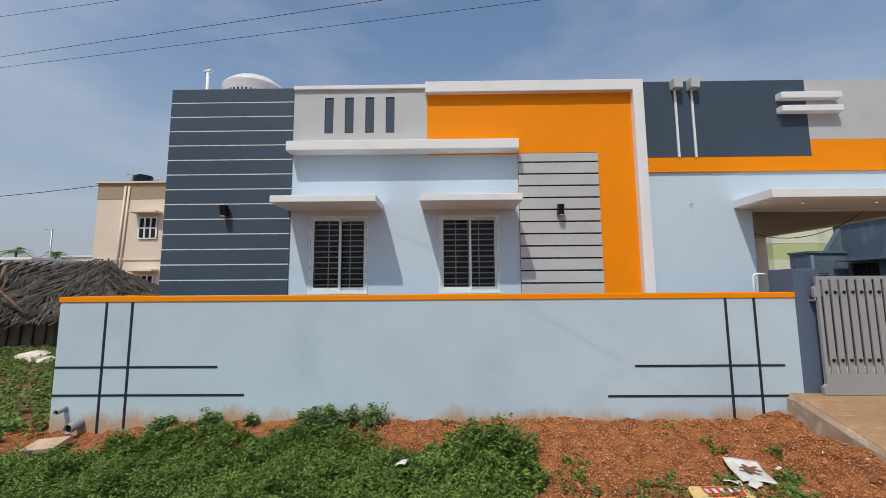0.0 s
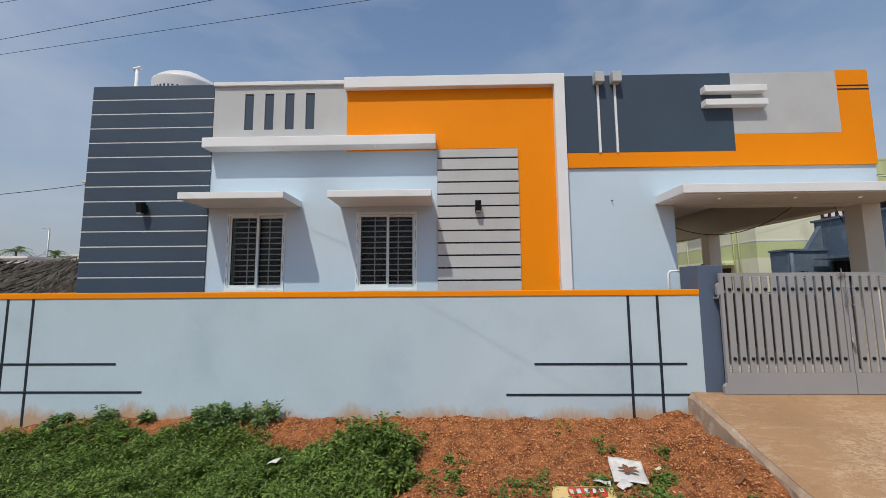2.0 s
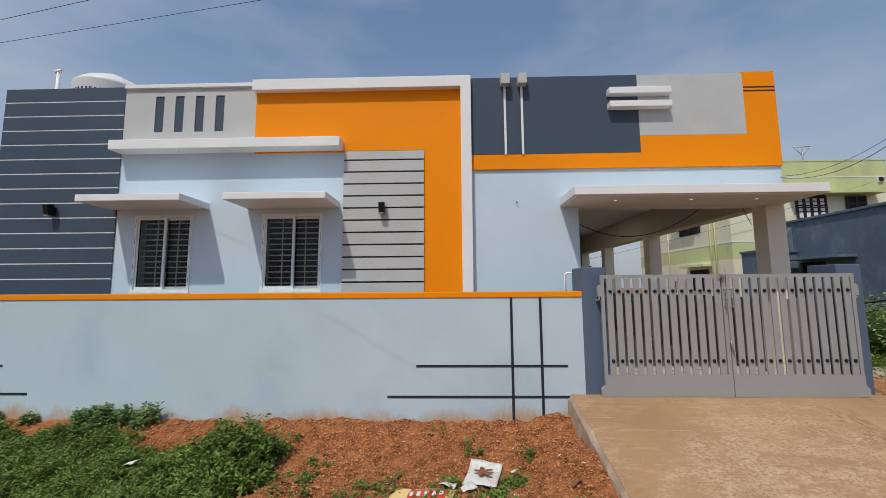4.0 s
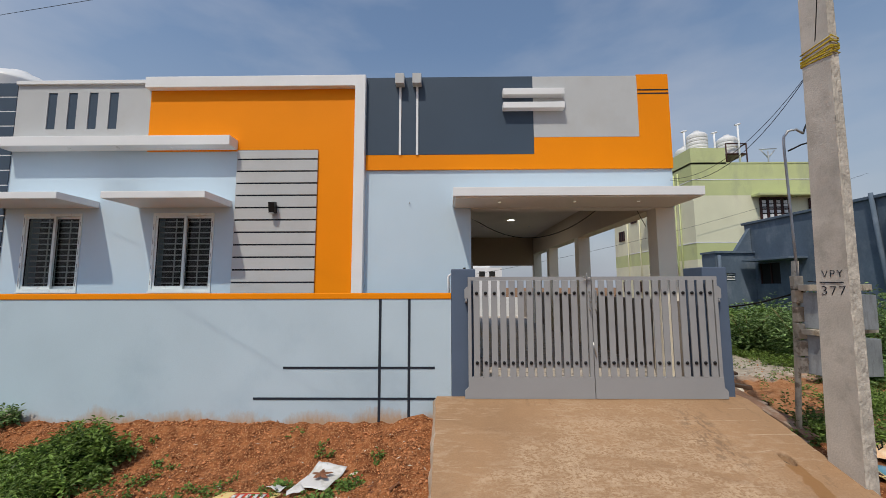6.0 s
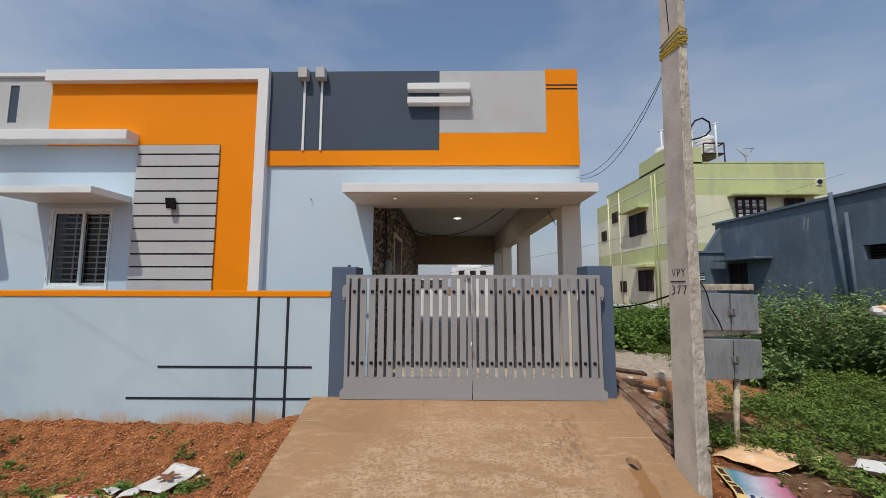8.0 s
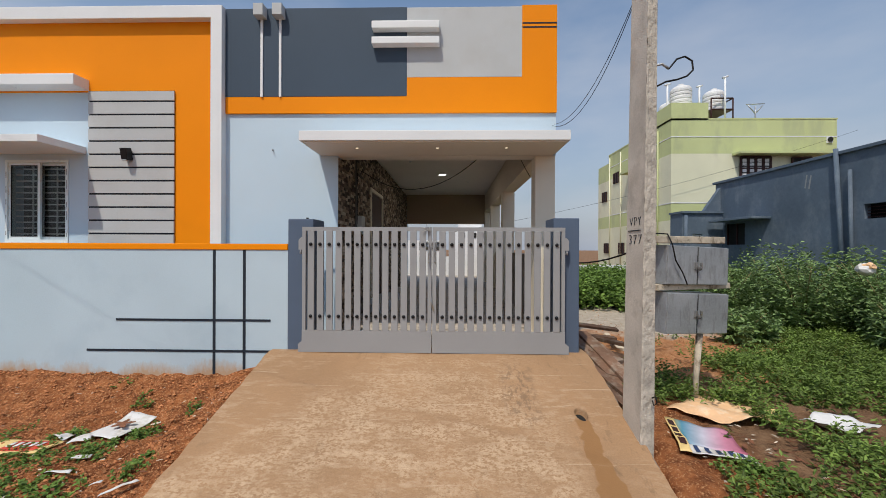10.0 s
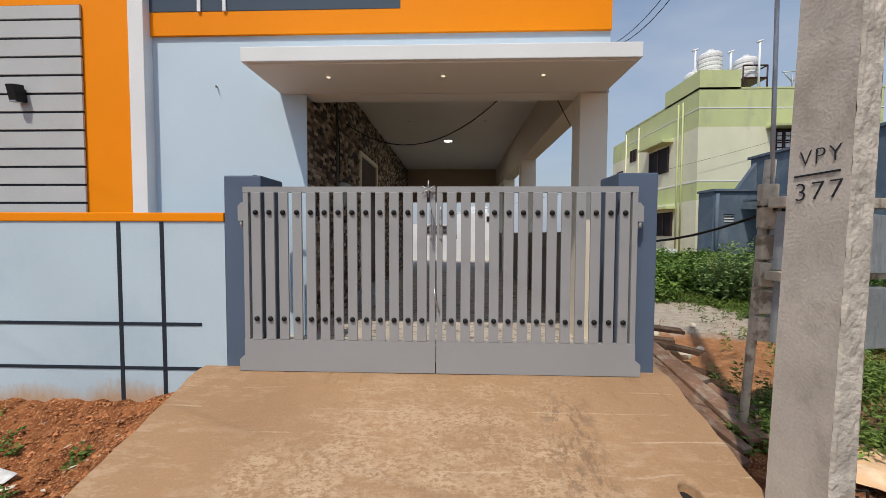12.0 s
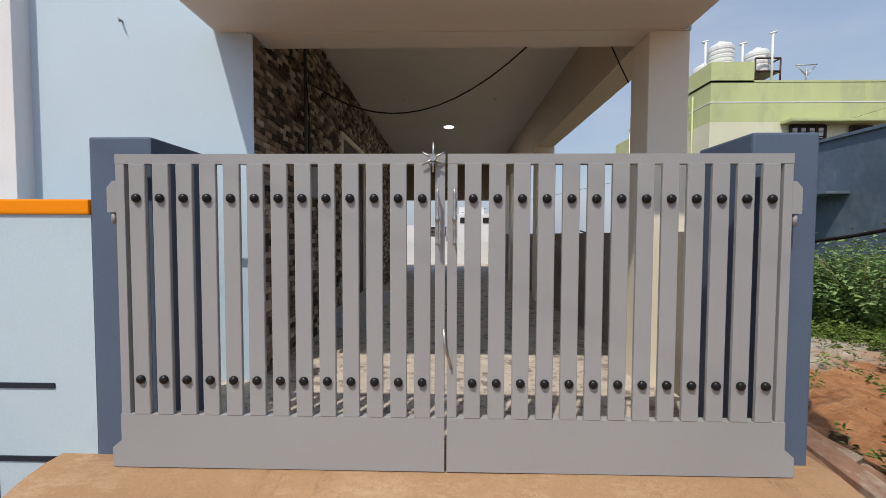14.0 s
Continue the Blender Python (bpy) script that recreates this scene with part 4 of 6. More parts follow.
def downlight(x, y, z, r, mat, label):
    d = thing("downlight", label, "ceiling light", (x, y, z), "downlights")
    bm = bmesh.new()
    bmesh.ops.create_cone(bm, cap_ends=True, segments=20, radius1=r * 1.25, radius2=r * 1.35, depth=0.008, matrix=Matrix.Translation((x, y, z - 0.004)))
    part("trim_ring", bm, WHITE, d)
    bm = bmesh.new()
    bmesh.ops.create_cone(bm, cap_ends=True, segments=20, radius1=r, radius2=r, depth=0.004, matrix=Matrix.Translation((x, y, z - 0.0105)))
    part("lens", bm, mat, d, "glowing lens")


for x in (5.21, 6.24, 7.12):
    downlight(x, 5.41, 2.80, 0.017, SPOT_GLOW, "small warm glowing downlight in the canopy soffit")
for x in (-1.2, -0.45, 0.35):
    downlight(x, 5.70, 3.72, 0.018, WHITE, "small unlit downlight under the ledge")
for x, y in ((5.52, 8.8), (6.87, 8.8), (5.50, 11.3), (6.88, 11.3), (5.46, 13.4), (6.9, 13.4)):
    downlight(x, y, 3.40, 0.026, GREY, "small unlit downlight in the portico ceiling")
downlight(6.18, 10.25, 3.40, 0.085, PANEL_GLOW, "round white glowing downlight in the portico ceiling")

# pillars and beam of the portico
for y in (HY, 9.2, 11.8, 13.85):
    p = thing("portico_pillar", "square cream painted portico pillar", "pillar", (7.72, y + 0.13, 0.35), "portico pillars")
    top = 2.79
    box("shaft", 7.58, 7.855, y + 0.002, y + 0.26, 0.2, top, CREAM, p, "", 0.008)
box("side_beam", 7.585, 7.845, HY + 0.228, 14.0, 2.79, 3.40, BEAM_SHADE, house, "deep side beam, shade and warm bounce put into its tan colour")
box("end_beam", 4.84, 7.585, 13.9, 14.1, 2.38, 3.40, TAN, house, "tan end beam")
box("yard_floor", -4.60, 7.74, 5.08, 17.0, -0.3, 0.335, PAVER, house, "paved yard floor")
box("plinth_step", 4.84, 5.25, 7.4, 9.2, 0.335, 0.50, GREY, house, "low entrance step")

# small pipe and bracket at the house corner
tube("water_pipe", [(4.50, 5.50, 1.2), (4.50, 5.50, 1.77), (4.53, 5.50, 1.80), (4.66, 5.50, 1.80)], 0.016, WHITE, house, "white bent plastic pipe", 8)
tube("wall_hook", [(3.92, HY + 0.01, 2.88), (3.92, HY - 0.03, 2.885), (3.93, HY - 0.035, 2.865)], 0.007, PVC, house, "short grey pipe stub", 8)
# conduit, meter board, side window and cable of the portico wall
tube("conduit", [(4.87, 6.72, 3.38), (4.87, 6.72, 0.5)], 0.016, DARK_PIPE, house, "dark conduit pipe")
box("switch_box", 4.85, 4.93, 6.85, 7.10, 1.75, 2.05, GREY, house, "grey switch box", 0.005)
cable = thing("hanging_cable", "loose black cable slung across the portico", "cable", (4.88, 6.72, 2.92))
tube("cable", [(4.885, 6.72, 1.9), (4.89, 6.75, 2.5), (4.885, 6.70, 2.80)] + sag((4.90, 6.68, 2.82), (6.80, 6.066, 2.81), 0.40)[1:], 0.006, RUBBER, cable, "", 8)
tube("cable_end", [(7.42, 6.068, 2.80), (7.50, 6.09, 2.66), (7.57, 6.11, 2.55)], 0.005, RUBBER, cable, "", 8)
bm = bmesh.new()
add_wall(bm, (7.95, 9.25), (0.5, 2.70), 4.805, 4.852, [(8.02, 9.18, 0.5, 2.63)], "y")
dr = part("side_door", bm, CREAM, house, "pale door frame in the clad wall")
box("door_panel", 4.804, 4.825, 8.03, 9.17, 0.5, 2.62, MAROON, dr, "dark wooden door")

# water tank on the roof
tank = thing("water_tank", "white plastic roof water tank with ribbed domed lid", "water tank", (-3.33, 6.75, 3.58))
prof = [(0.0, 5.555), (0.15, 5.55), (0.17, 5.515), (0.20, 5.50), (0.32, 5.46), (0.42, 5.40), (0.50, 5.33), (0.555, 5.27), (0.56, 5.25), (0.55, 5.22), (0.55, 4.9), (0.535, 4.86), (0.55, 4.82), (0.55, 3.95)]
bm = bmesh.new()
rings = []
for r, z in prof:
    rings.append([bm.verts.new((-3.33 + max(r, 0.001) * math.cos(a) * (1 + 0.05 * (math.cos(9 * a) if 0.2 < r < 0.5 else 0)), 6.75 + max(r, 0.001) * math.sin(a), z)) for a in (2 * math.pi * k / 36 for k in range(36))])
for a, b in zip(rings, rings[1:]):
    for k in range(36):
        bm.faces.new((a[k], a[(k + 1) % 36], b[(k + 1) % 36], b[k])).smooth = True
bm.faces.new(rings[-1])
part("shell", bm, TANK, tank)
for i in range(9):
    a = radians(-122 + 7.2 * i)
    m = Matrix.Translation((-3.33 + 0.553 * math.cos(a), 6.75 + 0.553 * math.sin(a), 5.045)) @ Matrix.Rotation(a + radians(90), 4, "Z")
    bm = bmesh.new()
    add_box(bm, -0.016 + 0.004 * (i % 3), 0.018, -0.002, 0.004, -0.03, 0.035, m)
    part("mark", bm, INK, tank, "dark blue printed bar")
box("tank_stand", -3.9, -2.76, 6.2, 7.3, 3.58, 3.95, GREY, tank, "masonry stand")
vent = thing("roof_pipe", "thin white vent pipe with a tee cap on the roof", "pipe", (-4.05, 6.5, 3.58))
tube("riser", [(-4.02, 6.4, 3.58), (-4.02, 6.4, 5.46)], 0.025, WHITE, vent, "", 8)
tube("tee_cap", [(-4.08, 6.4, 5.47), (-3.95, 6.4, 5.50)], 0.032, WHITE, vent, "", 8)

# ---- electric pole ----
pole = thing("electric_pole", "weathered concrete electric pole with a chipped side and painted number", "utility pole", (7.99, 3.75, -0.1))
POLE_TOP = 8.2


def pole_corner(z, u, v):
    """u, v from 0 to 1 across the pole's x and y sides at height z."""
    t = min(z / 4.3, 1.3)
    x0, x1 = 7.925, 8.030 - 0.045 * t
    y0, y1 = 3.60 - 0.105 * t, 3.915 - 0.155 * t
    return Vector((x0 + (x1 - x0) * u, y0 + (y1 - y0) * v, z))


def pole_shaft():
    zs = [-0.5 + 0.02 * i for i in range(int((POLE_TOP + 0.5) / 0.02) + 1)]
    bm, chip = bmesh.new(), bmesh.new()
    ring_a, ring_b = None, None
    for z in zs:
        c = [pole_corner(z, u, v) for u, v in ((0.0, 1.0), (0.0, 0.03), (0.06, 0.0), (1, 0), (1, 1))]
        r = [bm.verts.new(p) for p in c]
        if ring_a:
            for k in (0, 3, 4):
                bm.faces.new((ring_a[k], ring_a[(k + 1) % 5], r[(k + 1) % 5], r[k]))
        ring_a = r
        row = []
        for k in range(9):
            u = k / 8
            p = pole_corner(z, 0.0 + u, 0.0 if k else 0.03)
            n = noise.noise(Vector((u * 2.6, z * 9, 0))) * 0.5 + noise.noise(Vector((u * 5, z * 26, 4))) * 0.6
            deep = max(0.0, n + 0.10) * 0.011
            if k == 0:
                p += Vector((0.006 * max(0, noise.noise(Vector((0, z * 14, 9)))), 0, 0))
                row.append(chip.verts.new(p))
            elif k == 8:
                row.append(chip.verts.new(p + Vector((-deep * 0.6, deep * 0.3, 0))))
            else:
                row.append(chip.verts.new(p + Vector((0, deep, 0))))
        if ring_b:
            for k in range(8):
                chip.faces.new((ring_b[k], ring_b[k + 1], row[k + 1], row[k]))
        ring_b = row
    bm.faces.new(ring_a)
    part("shaft", bm, CONCRETE, pole)
    part("chipped_face", chip, BROKEN, pole, "rough chipped concrete face")


pole_shaft()


def on_pole(y_frac, z):
    p = pole_corner(z, 0, y_frac)
    return Matrix(((0, 0, -1, p.x - 0.003), (-1, 0, 0, p.y), (0, 1, 0, p.z), (0, 0, 0, 1)))


lettering("inscription", "VPY", 0.10, on_pole(0.48, 1.735) @ Matrix.Diagonal((1.05, 1, 1, 1)), LINE, pole, "hand-painted dark letters")
lettering("inscription", "377", 0.115, on_pole(0.48, 1.585) @ Matrix.Diagonal((1.2, 1, 1, 1)), LINE, pole, "hand-painted dark numerals")
m = on_pole(0.5, 1.662)
bm = bmesh.new()
add_box(bm, -0.11, 0.10, -0.004, 0.004, -0.001, 0.002, m)
part("underline", bm, LINE, pole, "hand-painted dark line")


def cord_wrap(z, turns):
    rng = random.Random(5)
    for i in range(turns):
        zz = z + rng.uniform(-0.07, 0.07)
        pts = []
        for u, v in ((0, 0), (1, 0), (1, 1), (0, 1), (0, 0)):
            c = pole_corner(zz + rng.uniform(-0.03, 0.03), u, v)
            mid = pole_corner(zz, 0.5, 0.5)
            pts.append(c + (c - mid).normalized() * 0.012)
        tube("cord", pts, 0.0055, YELLOW_TAPE, pole, "yellow cord wound round the pole", 6)


cord_wrap(3.78, 11)
tube("wire_loop", [(7.985, 3.55, 0.36), (8.00, 3.525, 0.38), (8.012, 3.53, 0.33), (8.00, 3.55, 0.30), (7.985, 3.545, 0.34)], 0.006, RUBBER, pole, "rusty wire loop", 6)
service = thing("service_wire", "thin twisted service wire from pole to house corner", "wire", (7.9, 3.8, 3.7))
tube("strand", sag((7.99, 3.74, 3.72), (7.80, 5.80, 3.20), 0.36), 0.0035, RUBBER, service, "", 6)
tube("strand", sag((7.99, 3.76, 4.6), (7.99, 3.60, 3.74), 0.02, 6) + sag((7.985, 3.70, 3.74), (7.83, 5.81, 3.22), 0.28)[1:], 0.003, RUBBER, service, "", 6)
tube("strand", sag((7.97, 3.70, 3.82), (7.55, 3.10, 5.0), 0.10), 0.004, RUBBER, service, "", 6)

# ---- overhead wires ----
for p, q, d in (((-38, 12.6, 6.9), (16, 0.7, 3.95), 0.0), ((-38, 14.9, 8.7), (12, -0.2, 3.05), 0.0)):
    w = thing("overhead_wire", "thin dark overhead power line", "wire", p, "overhead wires")
    tube("strand", sag(p, q, d, 20), 0.0028, RUBBER, w, "", 5)
w = thing("overhead_wire", "thin dark overhead power line", "wire", (-38, 15, 8.9), "overhead wires")
tube("strand", sag((-38, 12.6, 8.55), (12, 1.6, 4.62), 0.0, 20), 0.0028, RUBBER, w, "", 5)
w = thing("overhead_wire", "thin dark cable to the beige building", "wire", (-22, 24, 8.4))
tube("strand", sag((-22.5, 24, 8.5), (-45, 20, 6.5), 0.6, 14), 0.02, RUBBER, w, "", 5)
w = thing("overhead_wire", "thin cable along the neighbouring houses", "wire", (30, 14, 5.6))
tube("strand", sag((6.0, 20.7, 2.3), (27.5, 20.7, 7.75), 0.45, 18), 0.007, RUBBER, w, "", 5)

# ---- meter boxes on posts ----
TURN_BOX = Matrix.Translation((8.50, 4.42, 0)) @ Matrix.Rotation(radians(17), 4, "Z")


def meter_box(z0, z1, label, tilt):
    m = TURN_BOX @ Matrix.Translation((0, 0, (z0 + z1) / 2)) @ Matrix.Rotation(radians(tilt), 4, "Y")
    h = (z1 - z0) / 2
    b = thing("meter_box", label, "meter box", m.translation, "meter boxes")
    box("case", 0.11, 0.92, 0.012, 0.26, -h, h, TIN, b, "", 0.004, m)
    # black strip laid on the case in place of shade between the doors
    box("door_gap_shade", 0.490, 0.520, 0.006, 0.0125, -h + 0.006, h - 0.006, BLACK, b, "black strip for the shade between the doors", 0, m)
    for x0, x1 in ((0.115, 0.494), (0.514, 0.915)):
        d = box("door", x0, x1, -0.004, 0.011, -h + 0.006, h - 0.006, TIN, b, "", 0.003, m)
        hx = 0.47 if x0 < 0.2 else 0.54
        box("latch", hx - 0.012, hx + 0.012, -0.022, -0.004, -0.035, 0.035, STEEL, d, "small metal latch", 0.003, m)
    bm = bmesh.new()
    bmesh.ops.create_uvsphere(bm, u_segments=8, v_segments=6, radius=0.022, matrix=m @ Matrix.Translation((0.49, -0.035, -0.03)))
    part("padlock", bm, DARK_PIPE, b, "dark padlock")


meter_box(1.16, 1.56, "grey galvanised steel meter box with two doors", 2)
meter_box(0.66, 1.08, "dented grey galvanised steel meter box with two doors", 3)
stand = thing("meter_stand", "leaning weathered wooden post with a steel pipe, carrying meter boxes", "post", (8.40, 4.78, -0.12))
tube("wooden_post", [(8.44, 4.78, -0.25), (8.49, 4.77, 0.6), (8.53, 4.76, 1.3), (8.56, 4.75, 1.92)], [0.027, 0.030, 0.036, 0.034], POSTWOOD, stand, "", 9)
for z, w in ((0.74, 0.04), (0.93, 0.06), (1.12, 0.05), (1.31, 0.06), (1.52, 0.08), (1.66, 0.06)):
    box("cleat", 8.455, 8.455 + w + 0.05, 4.67, 4.725, z - 0.085, z + 0.085, POSTWOOD, stand, "short nailed wooden cleat", 0.008, Matrix.Rotation(0, 4, "Z"))
box("cross_plank", 0.0, 0.88, 0.0, 0.20, 1.575, 1.645, POSTWOOD, stand, "wooden cross plank", 0.006, TURN_BOX)
box("cross_plank", 0.02, 1.02, 0.05, 0.22, 1.09, 1.15, POSTWOOD, stand, "wooden cross plank", 0.006, TURN_BOX)
tube("wooden_leg", [(9.02, 4.66, -0.25), (9.03, 4.655, 0.2), (9.05, 4.64, 0.62)], [0.026, 0.028, 0.033], POSTWOOD, stand, "", 8)
tube("steel_pipe", [(8.55, 4.72, 1.6), (8.56, 4.74, 2.4), (8.56, 4.75, 3.30), (8.56, 4.74, 3.42), (8.60, 4.72, 3.49), (8.68, 4.70, 3.50), (8.74, 4.68, 3.44)], 0.014, TIN, stand, "galvanised conduit with a bent top", 10)
tube("mast_cable", [(8.74, 4.68, 3.44), (8.80, 4.73, 3.50), (8.88, 4.78, 3.59), (8.98, 4.80, 3.63), (9.06, 4.80, 3.58), (9.07, 4.80, 3.48), (9.00, 4.79, 3.41), (8.88, 4.76, 3.36), (8.72, 4.70, 3.31), (8.58, 4.72, 3.24)], 0.010, RUBBER, stand, "black cable looped from the mast head", 8)
tube("meter_cable", [(8.57, 4.62, 1.68), (8.60, 4.44, 1.665), (8.635, 4.415, 1.56), (8.68, 4.435, 1.40), (8.76, 4.455, 1.28), (8.80, 4.468, 1.20), (8.82, 4.476, 1.155)], 0.007, RUBBER, stand, "black cable", 6)
tube("meter_cable", sag((8.54, 4.65, 1.58), (7.9, 6.6, 1.40), 0.16, 10) + sag((7.9, 6.6, 1.40), (7.87, 8.0, 1.45), 0.05, 4)[1:], 0.010, RUBBER, stand, "black cable", 6)

# ---- timber heap beside the ramp ----
rng = random.Random(11)
for p, q, w, h in (((8.26, 5.95, 0.34), (8.46, 4.62, -0.02), 0.16, 0.04), ((8.10, 5.80, 0.30), (8.36, 4.78, -0.03), 0.13, 0.05), ((8.36, 6.10, 0.26), (8.66, 4.90, -0.05), 0.12, 0.05),
                   ((8.02, 6.30, 0.36), (8.52, 5.30, 0.12), 0.15, 0.04), ((8.05, 6.60, 0.24), (8.95, 6.05, 0.14), 0.11, 0.05), ((8.08, 6.95, 0.12), (9.05, 6.70, 0.08), 0.12, 0.05),
                   ((8.20, 5.50, 0.20), (8.62, 5.16, 0.02), 0.10, 0.04), ((8.02, 5.30, 0.18), (8.30, 4.52, -0.04), 0.09, 0.04), ((8.48, 5.75, 0.08), (8.86, 4.98, -0.06), 0.08, 0.05),
                   ((8.12, 6.20, 0.42), (8.92, 6.32, 0.30), 0.10, 0.04), ((8.30, 6.40, 0.10), (8.98, 5.80, -0.02), 0.09, 0.06), ((8.10, 5.10, 0.06), (8.56, 4.86, 0.02), 0.07, 0.04),
                   ((8.42, 7.15, 0.05), (9.20, 6.98, 0.0), 0.09, 0.05), ((8.04, 5.02, 0.06), (8.20, 4.40, -0.06), 0.08, 0.03)):
    p, q = Vector(p), Vector(q)
    d = (q - p)
    m = Matrix.Translation((p + q) / 2) @ d.to_track_quat("X", "Z").to_matrix().to_4x4() @ Matrix.Rotation(rng.uniform(-0.4, 0.4), 4, "X")
    pl = box("plank", -d.length / 2, d.length / 2, -w / 2, w / 2, -h / 2, h / 2, WOOD, None, "", 0.006, m)
    tagged(pl, "old weathered wooden plank lying in a heap", "plank", "timber heap")
b = box("board", -0.012, 0.012, -0.42, 0.42, -0.14, 0.14, WOOD, None, "", 0.003, Matrix.Translation((7.99, 5.25, 0.06)) @ Matrix.Rotation(radians(-14), 4, "Y") @ Matrix.Rotation(radians(10), 4, "X"))
tagged(b, "old brown board leaning on the ramp edge", "board", "timber heap")


def rock(name, at, size, mat, seed, squash=0.7):
    bm = bmesh.new()
    bmesh.ops.create_icosphere(bm, subdivisions=2, radius=1.0)
    for v in bm.verts:
        v.co *= 1 + 0.38 * noise.noise(v.co * 1.3 + Vector((seed, 0, 0)))
        v.co = Vector((v.co.x * size, v.co.y * size, v.co.z * size * squash)) + Vector(at)
    return part(name, bm, mat)


for i, (x, y, z, s) in enumerate(((9.0, 6.45, 0.02, 0.11), (8.6, 6.8, 0.0, 0.07), (9.3, 7.6, -0.07, 0.06), (10.2, 8.2, -0.07, 0.05), (9.5, 6.9, -0.07, 0.05), (8.28, 4.75, -0.06, 0.09), (8.22, 5.0, -0.07, 0.07), (-10.6, 10.1, -0.12, 0.30), (-10.1, 9.9, -0.16, 0.18), (-11.1, 10.3, -0.14, 0.2))):
    tagged(rock("stone", (x, y, z), s, PALE_STONE, i * 3.1), "rough stone lying on the earth", "stone", "loose stones")


# ---- litter ----
def sheet(name, corners, mat, label, category, crumple=0.03, n=12, parent=None, lift=0.02):
    """A limp sheet over four ground corners (x, y), crumpled, following the ground."""
    a, b, c, d = (Vector((*p, 0)) for p in corners)
    bm = bmesh.new()
    grid = []
    for j in range(n + 1):
        row = []
        for i in range(n + 1):
            u, v = i / n, j / n
            p = a.lerp(b, u).lerp(d.lerp(c, u), v)
            z = float(ground_height(p.x, p.y)) + lift + crumple * (0.6 + noise.noise(Vector((p.x * 4, p.y * 4, 2))) + 0.5 * noise.noise(Vector((p.x * 11, p.y * 11, 5))))
            row.append(bm.verts.new((p.x + 0.01 * noise.noise(p * 9), p.y + 0.01 * noise.noise(p * 8), z)))
        grid.append(row)
    for j in range(n):
        for i in range(n):
            bm.faces.new((grid[j][i], grid[j][i + 1], grid[j + 1][i + 1], grid[j + 1][i])).smooth = True
    ob = part(name, bm, mat, parent)
    ob.modifiers.new("thickness", "SOLIDIFY").thickness = 0.003
    return ob if parent else tagged(ob, label, category)


sheet("plastic_sack", ((8.55, 4.36), (8.92, 4.06), (9.50, 4.28), (9.12, 4.72)), SACK, "crumpled peach plastic sack lying on weeds", "sack", 0.05)
sheet("plastic_sack", ((9.30, 4.10), (9.42, 4.02), (9.62, 4.30), (9.40, 4.38)), PRINT_YELLOW, "torn pale yellow plastic scrap", "sack", 0.05)
banner = thing("torn_banner", "torn printed plastic banner lying on the ground", "banner", (8.5, 3.8, -0.12))
A, B, C, D = Vector((8.42, 4.16)), Vector((8.25, 3.62)), Vector((8.70, 3.42)), Vector((8.82, 3.94))


def banner_piece(name, u0, u1, v0, v1, mat, label, lift):
    q = [A.lerp(B, u).lerp(D.lerp(C, u), v) for u, v in ((u0, v0), (u1, v0), (u1, v1), (u0, v1))]
    tagged(sheet(name, [tuple(p) for p in q], mat, "", "", 0.025, 10, banner, lift), label)


banner_piece("banner_edge", 0, 1, 0, 0.16, PRINT_YELLOW, "yellow printed border", 0.03)
banner_piece("banner_field", 0, 0.8, 0.16, 1, PRINT_FADE, "printed field fading from teal through lilac to maroon", 0.03)
banner_piece("banner_field", 0.8, 1.0, 0.16, 1, PAPER, "white printed strip", 0.03)
for k in range(5):
    banner_piece("print_bar", 0.83, 0.97, 0.22 + 0.15 * k, 0.28 + 0.15 * k, INK, "dark blue print bar", 0.036)
for k in range(4):
    banner_piece("print_bar", 0.10 + 0.2 * k, 0.24 + 0.2 * k, 0.03, 0.13, MAROON, "dark print bar", 0.036)
sheet("plastic_sheet", ((9.56, 4.06), (9.86, 3.88), (10.22, 4.00), (9.96, 4.30)), PAPER, "crumpled white plastic sheet on grass", "plastic sheet", 0.07, 12, None, 0.03)
paper = sheet("paper_sheet", ((3.02, 4.00), (3.34, 3.98), (3.45, 4.36), (3.13, 4.42)), PAPER, "white paper sheet with a brown dry leaf print", "paper", 0.015)
bm = bmesh.new()
rim = []
for k in range(60):
    a = 2 * math.pi * k / 60
    lobe = 0.36 + 0.64 * abs(math.cos(2.5 * (a - 0.4))) ** 1.6
    r = 0.115 * lobe * (0.86 + 0.30 * noise.noise(Vector((3.0 * math.cos(a), 3.0 * math.sin(a), 1.7))) + 0.10 * (k % 2))
    rim.append((3.235 + r * math.cos(a), 4.19 + r * math.sin(a) * 0.95))
zc = 0.065
vs = [bm.verts.new((x, y, float(ground_height(x, y)) + zc)) for x, y in rim]
mid = bm.verts.new((3.235, 4.19, float(ground_height(3.235, 4.19)) + zc + 0.01))
for k in range(60):
    bm.faces.new((vs[k], vs[(k + 1) % 60], mid))
part("leaf_print", bm, DRY_LEAF, paper, "brown leaf shape")
card = sheet("printed_card", ((2.36, 3.70), (2.93, 3.70), (2.97, 3.92), (2.42, 3.92)), PRINT_YELLOW, "torn red and yellow printed card", "card", 0.012)
sheet("print_field", ((2.52, 3.74), (2.86, 3.74), (2.90, 3.90), (2.55, 3.90)), PRINT_RED, "", "", 0.012, 6, card, 0.026)["label"] = "red printed field"
for k in range(5):
    x = 2.55 + 0.065 * k
    sheet("print_bar", ((x, 3.79), (x + 0.035, 3.79), (x + 0.04, 3.86), (x + 0.005, 3.86)), PAPER, "", "", 0.012, 3, card, 0.032)["label"] = "white print bar"
sheet("paper_scrap", ((2.80, 3.95), (2.95, 3.90), (2.98, 3.99), (2.86, 4.04)), PAPER, "crumpled white paper scrap", "paper", 0.05, 8)
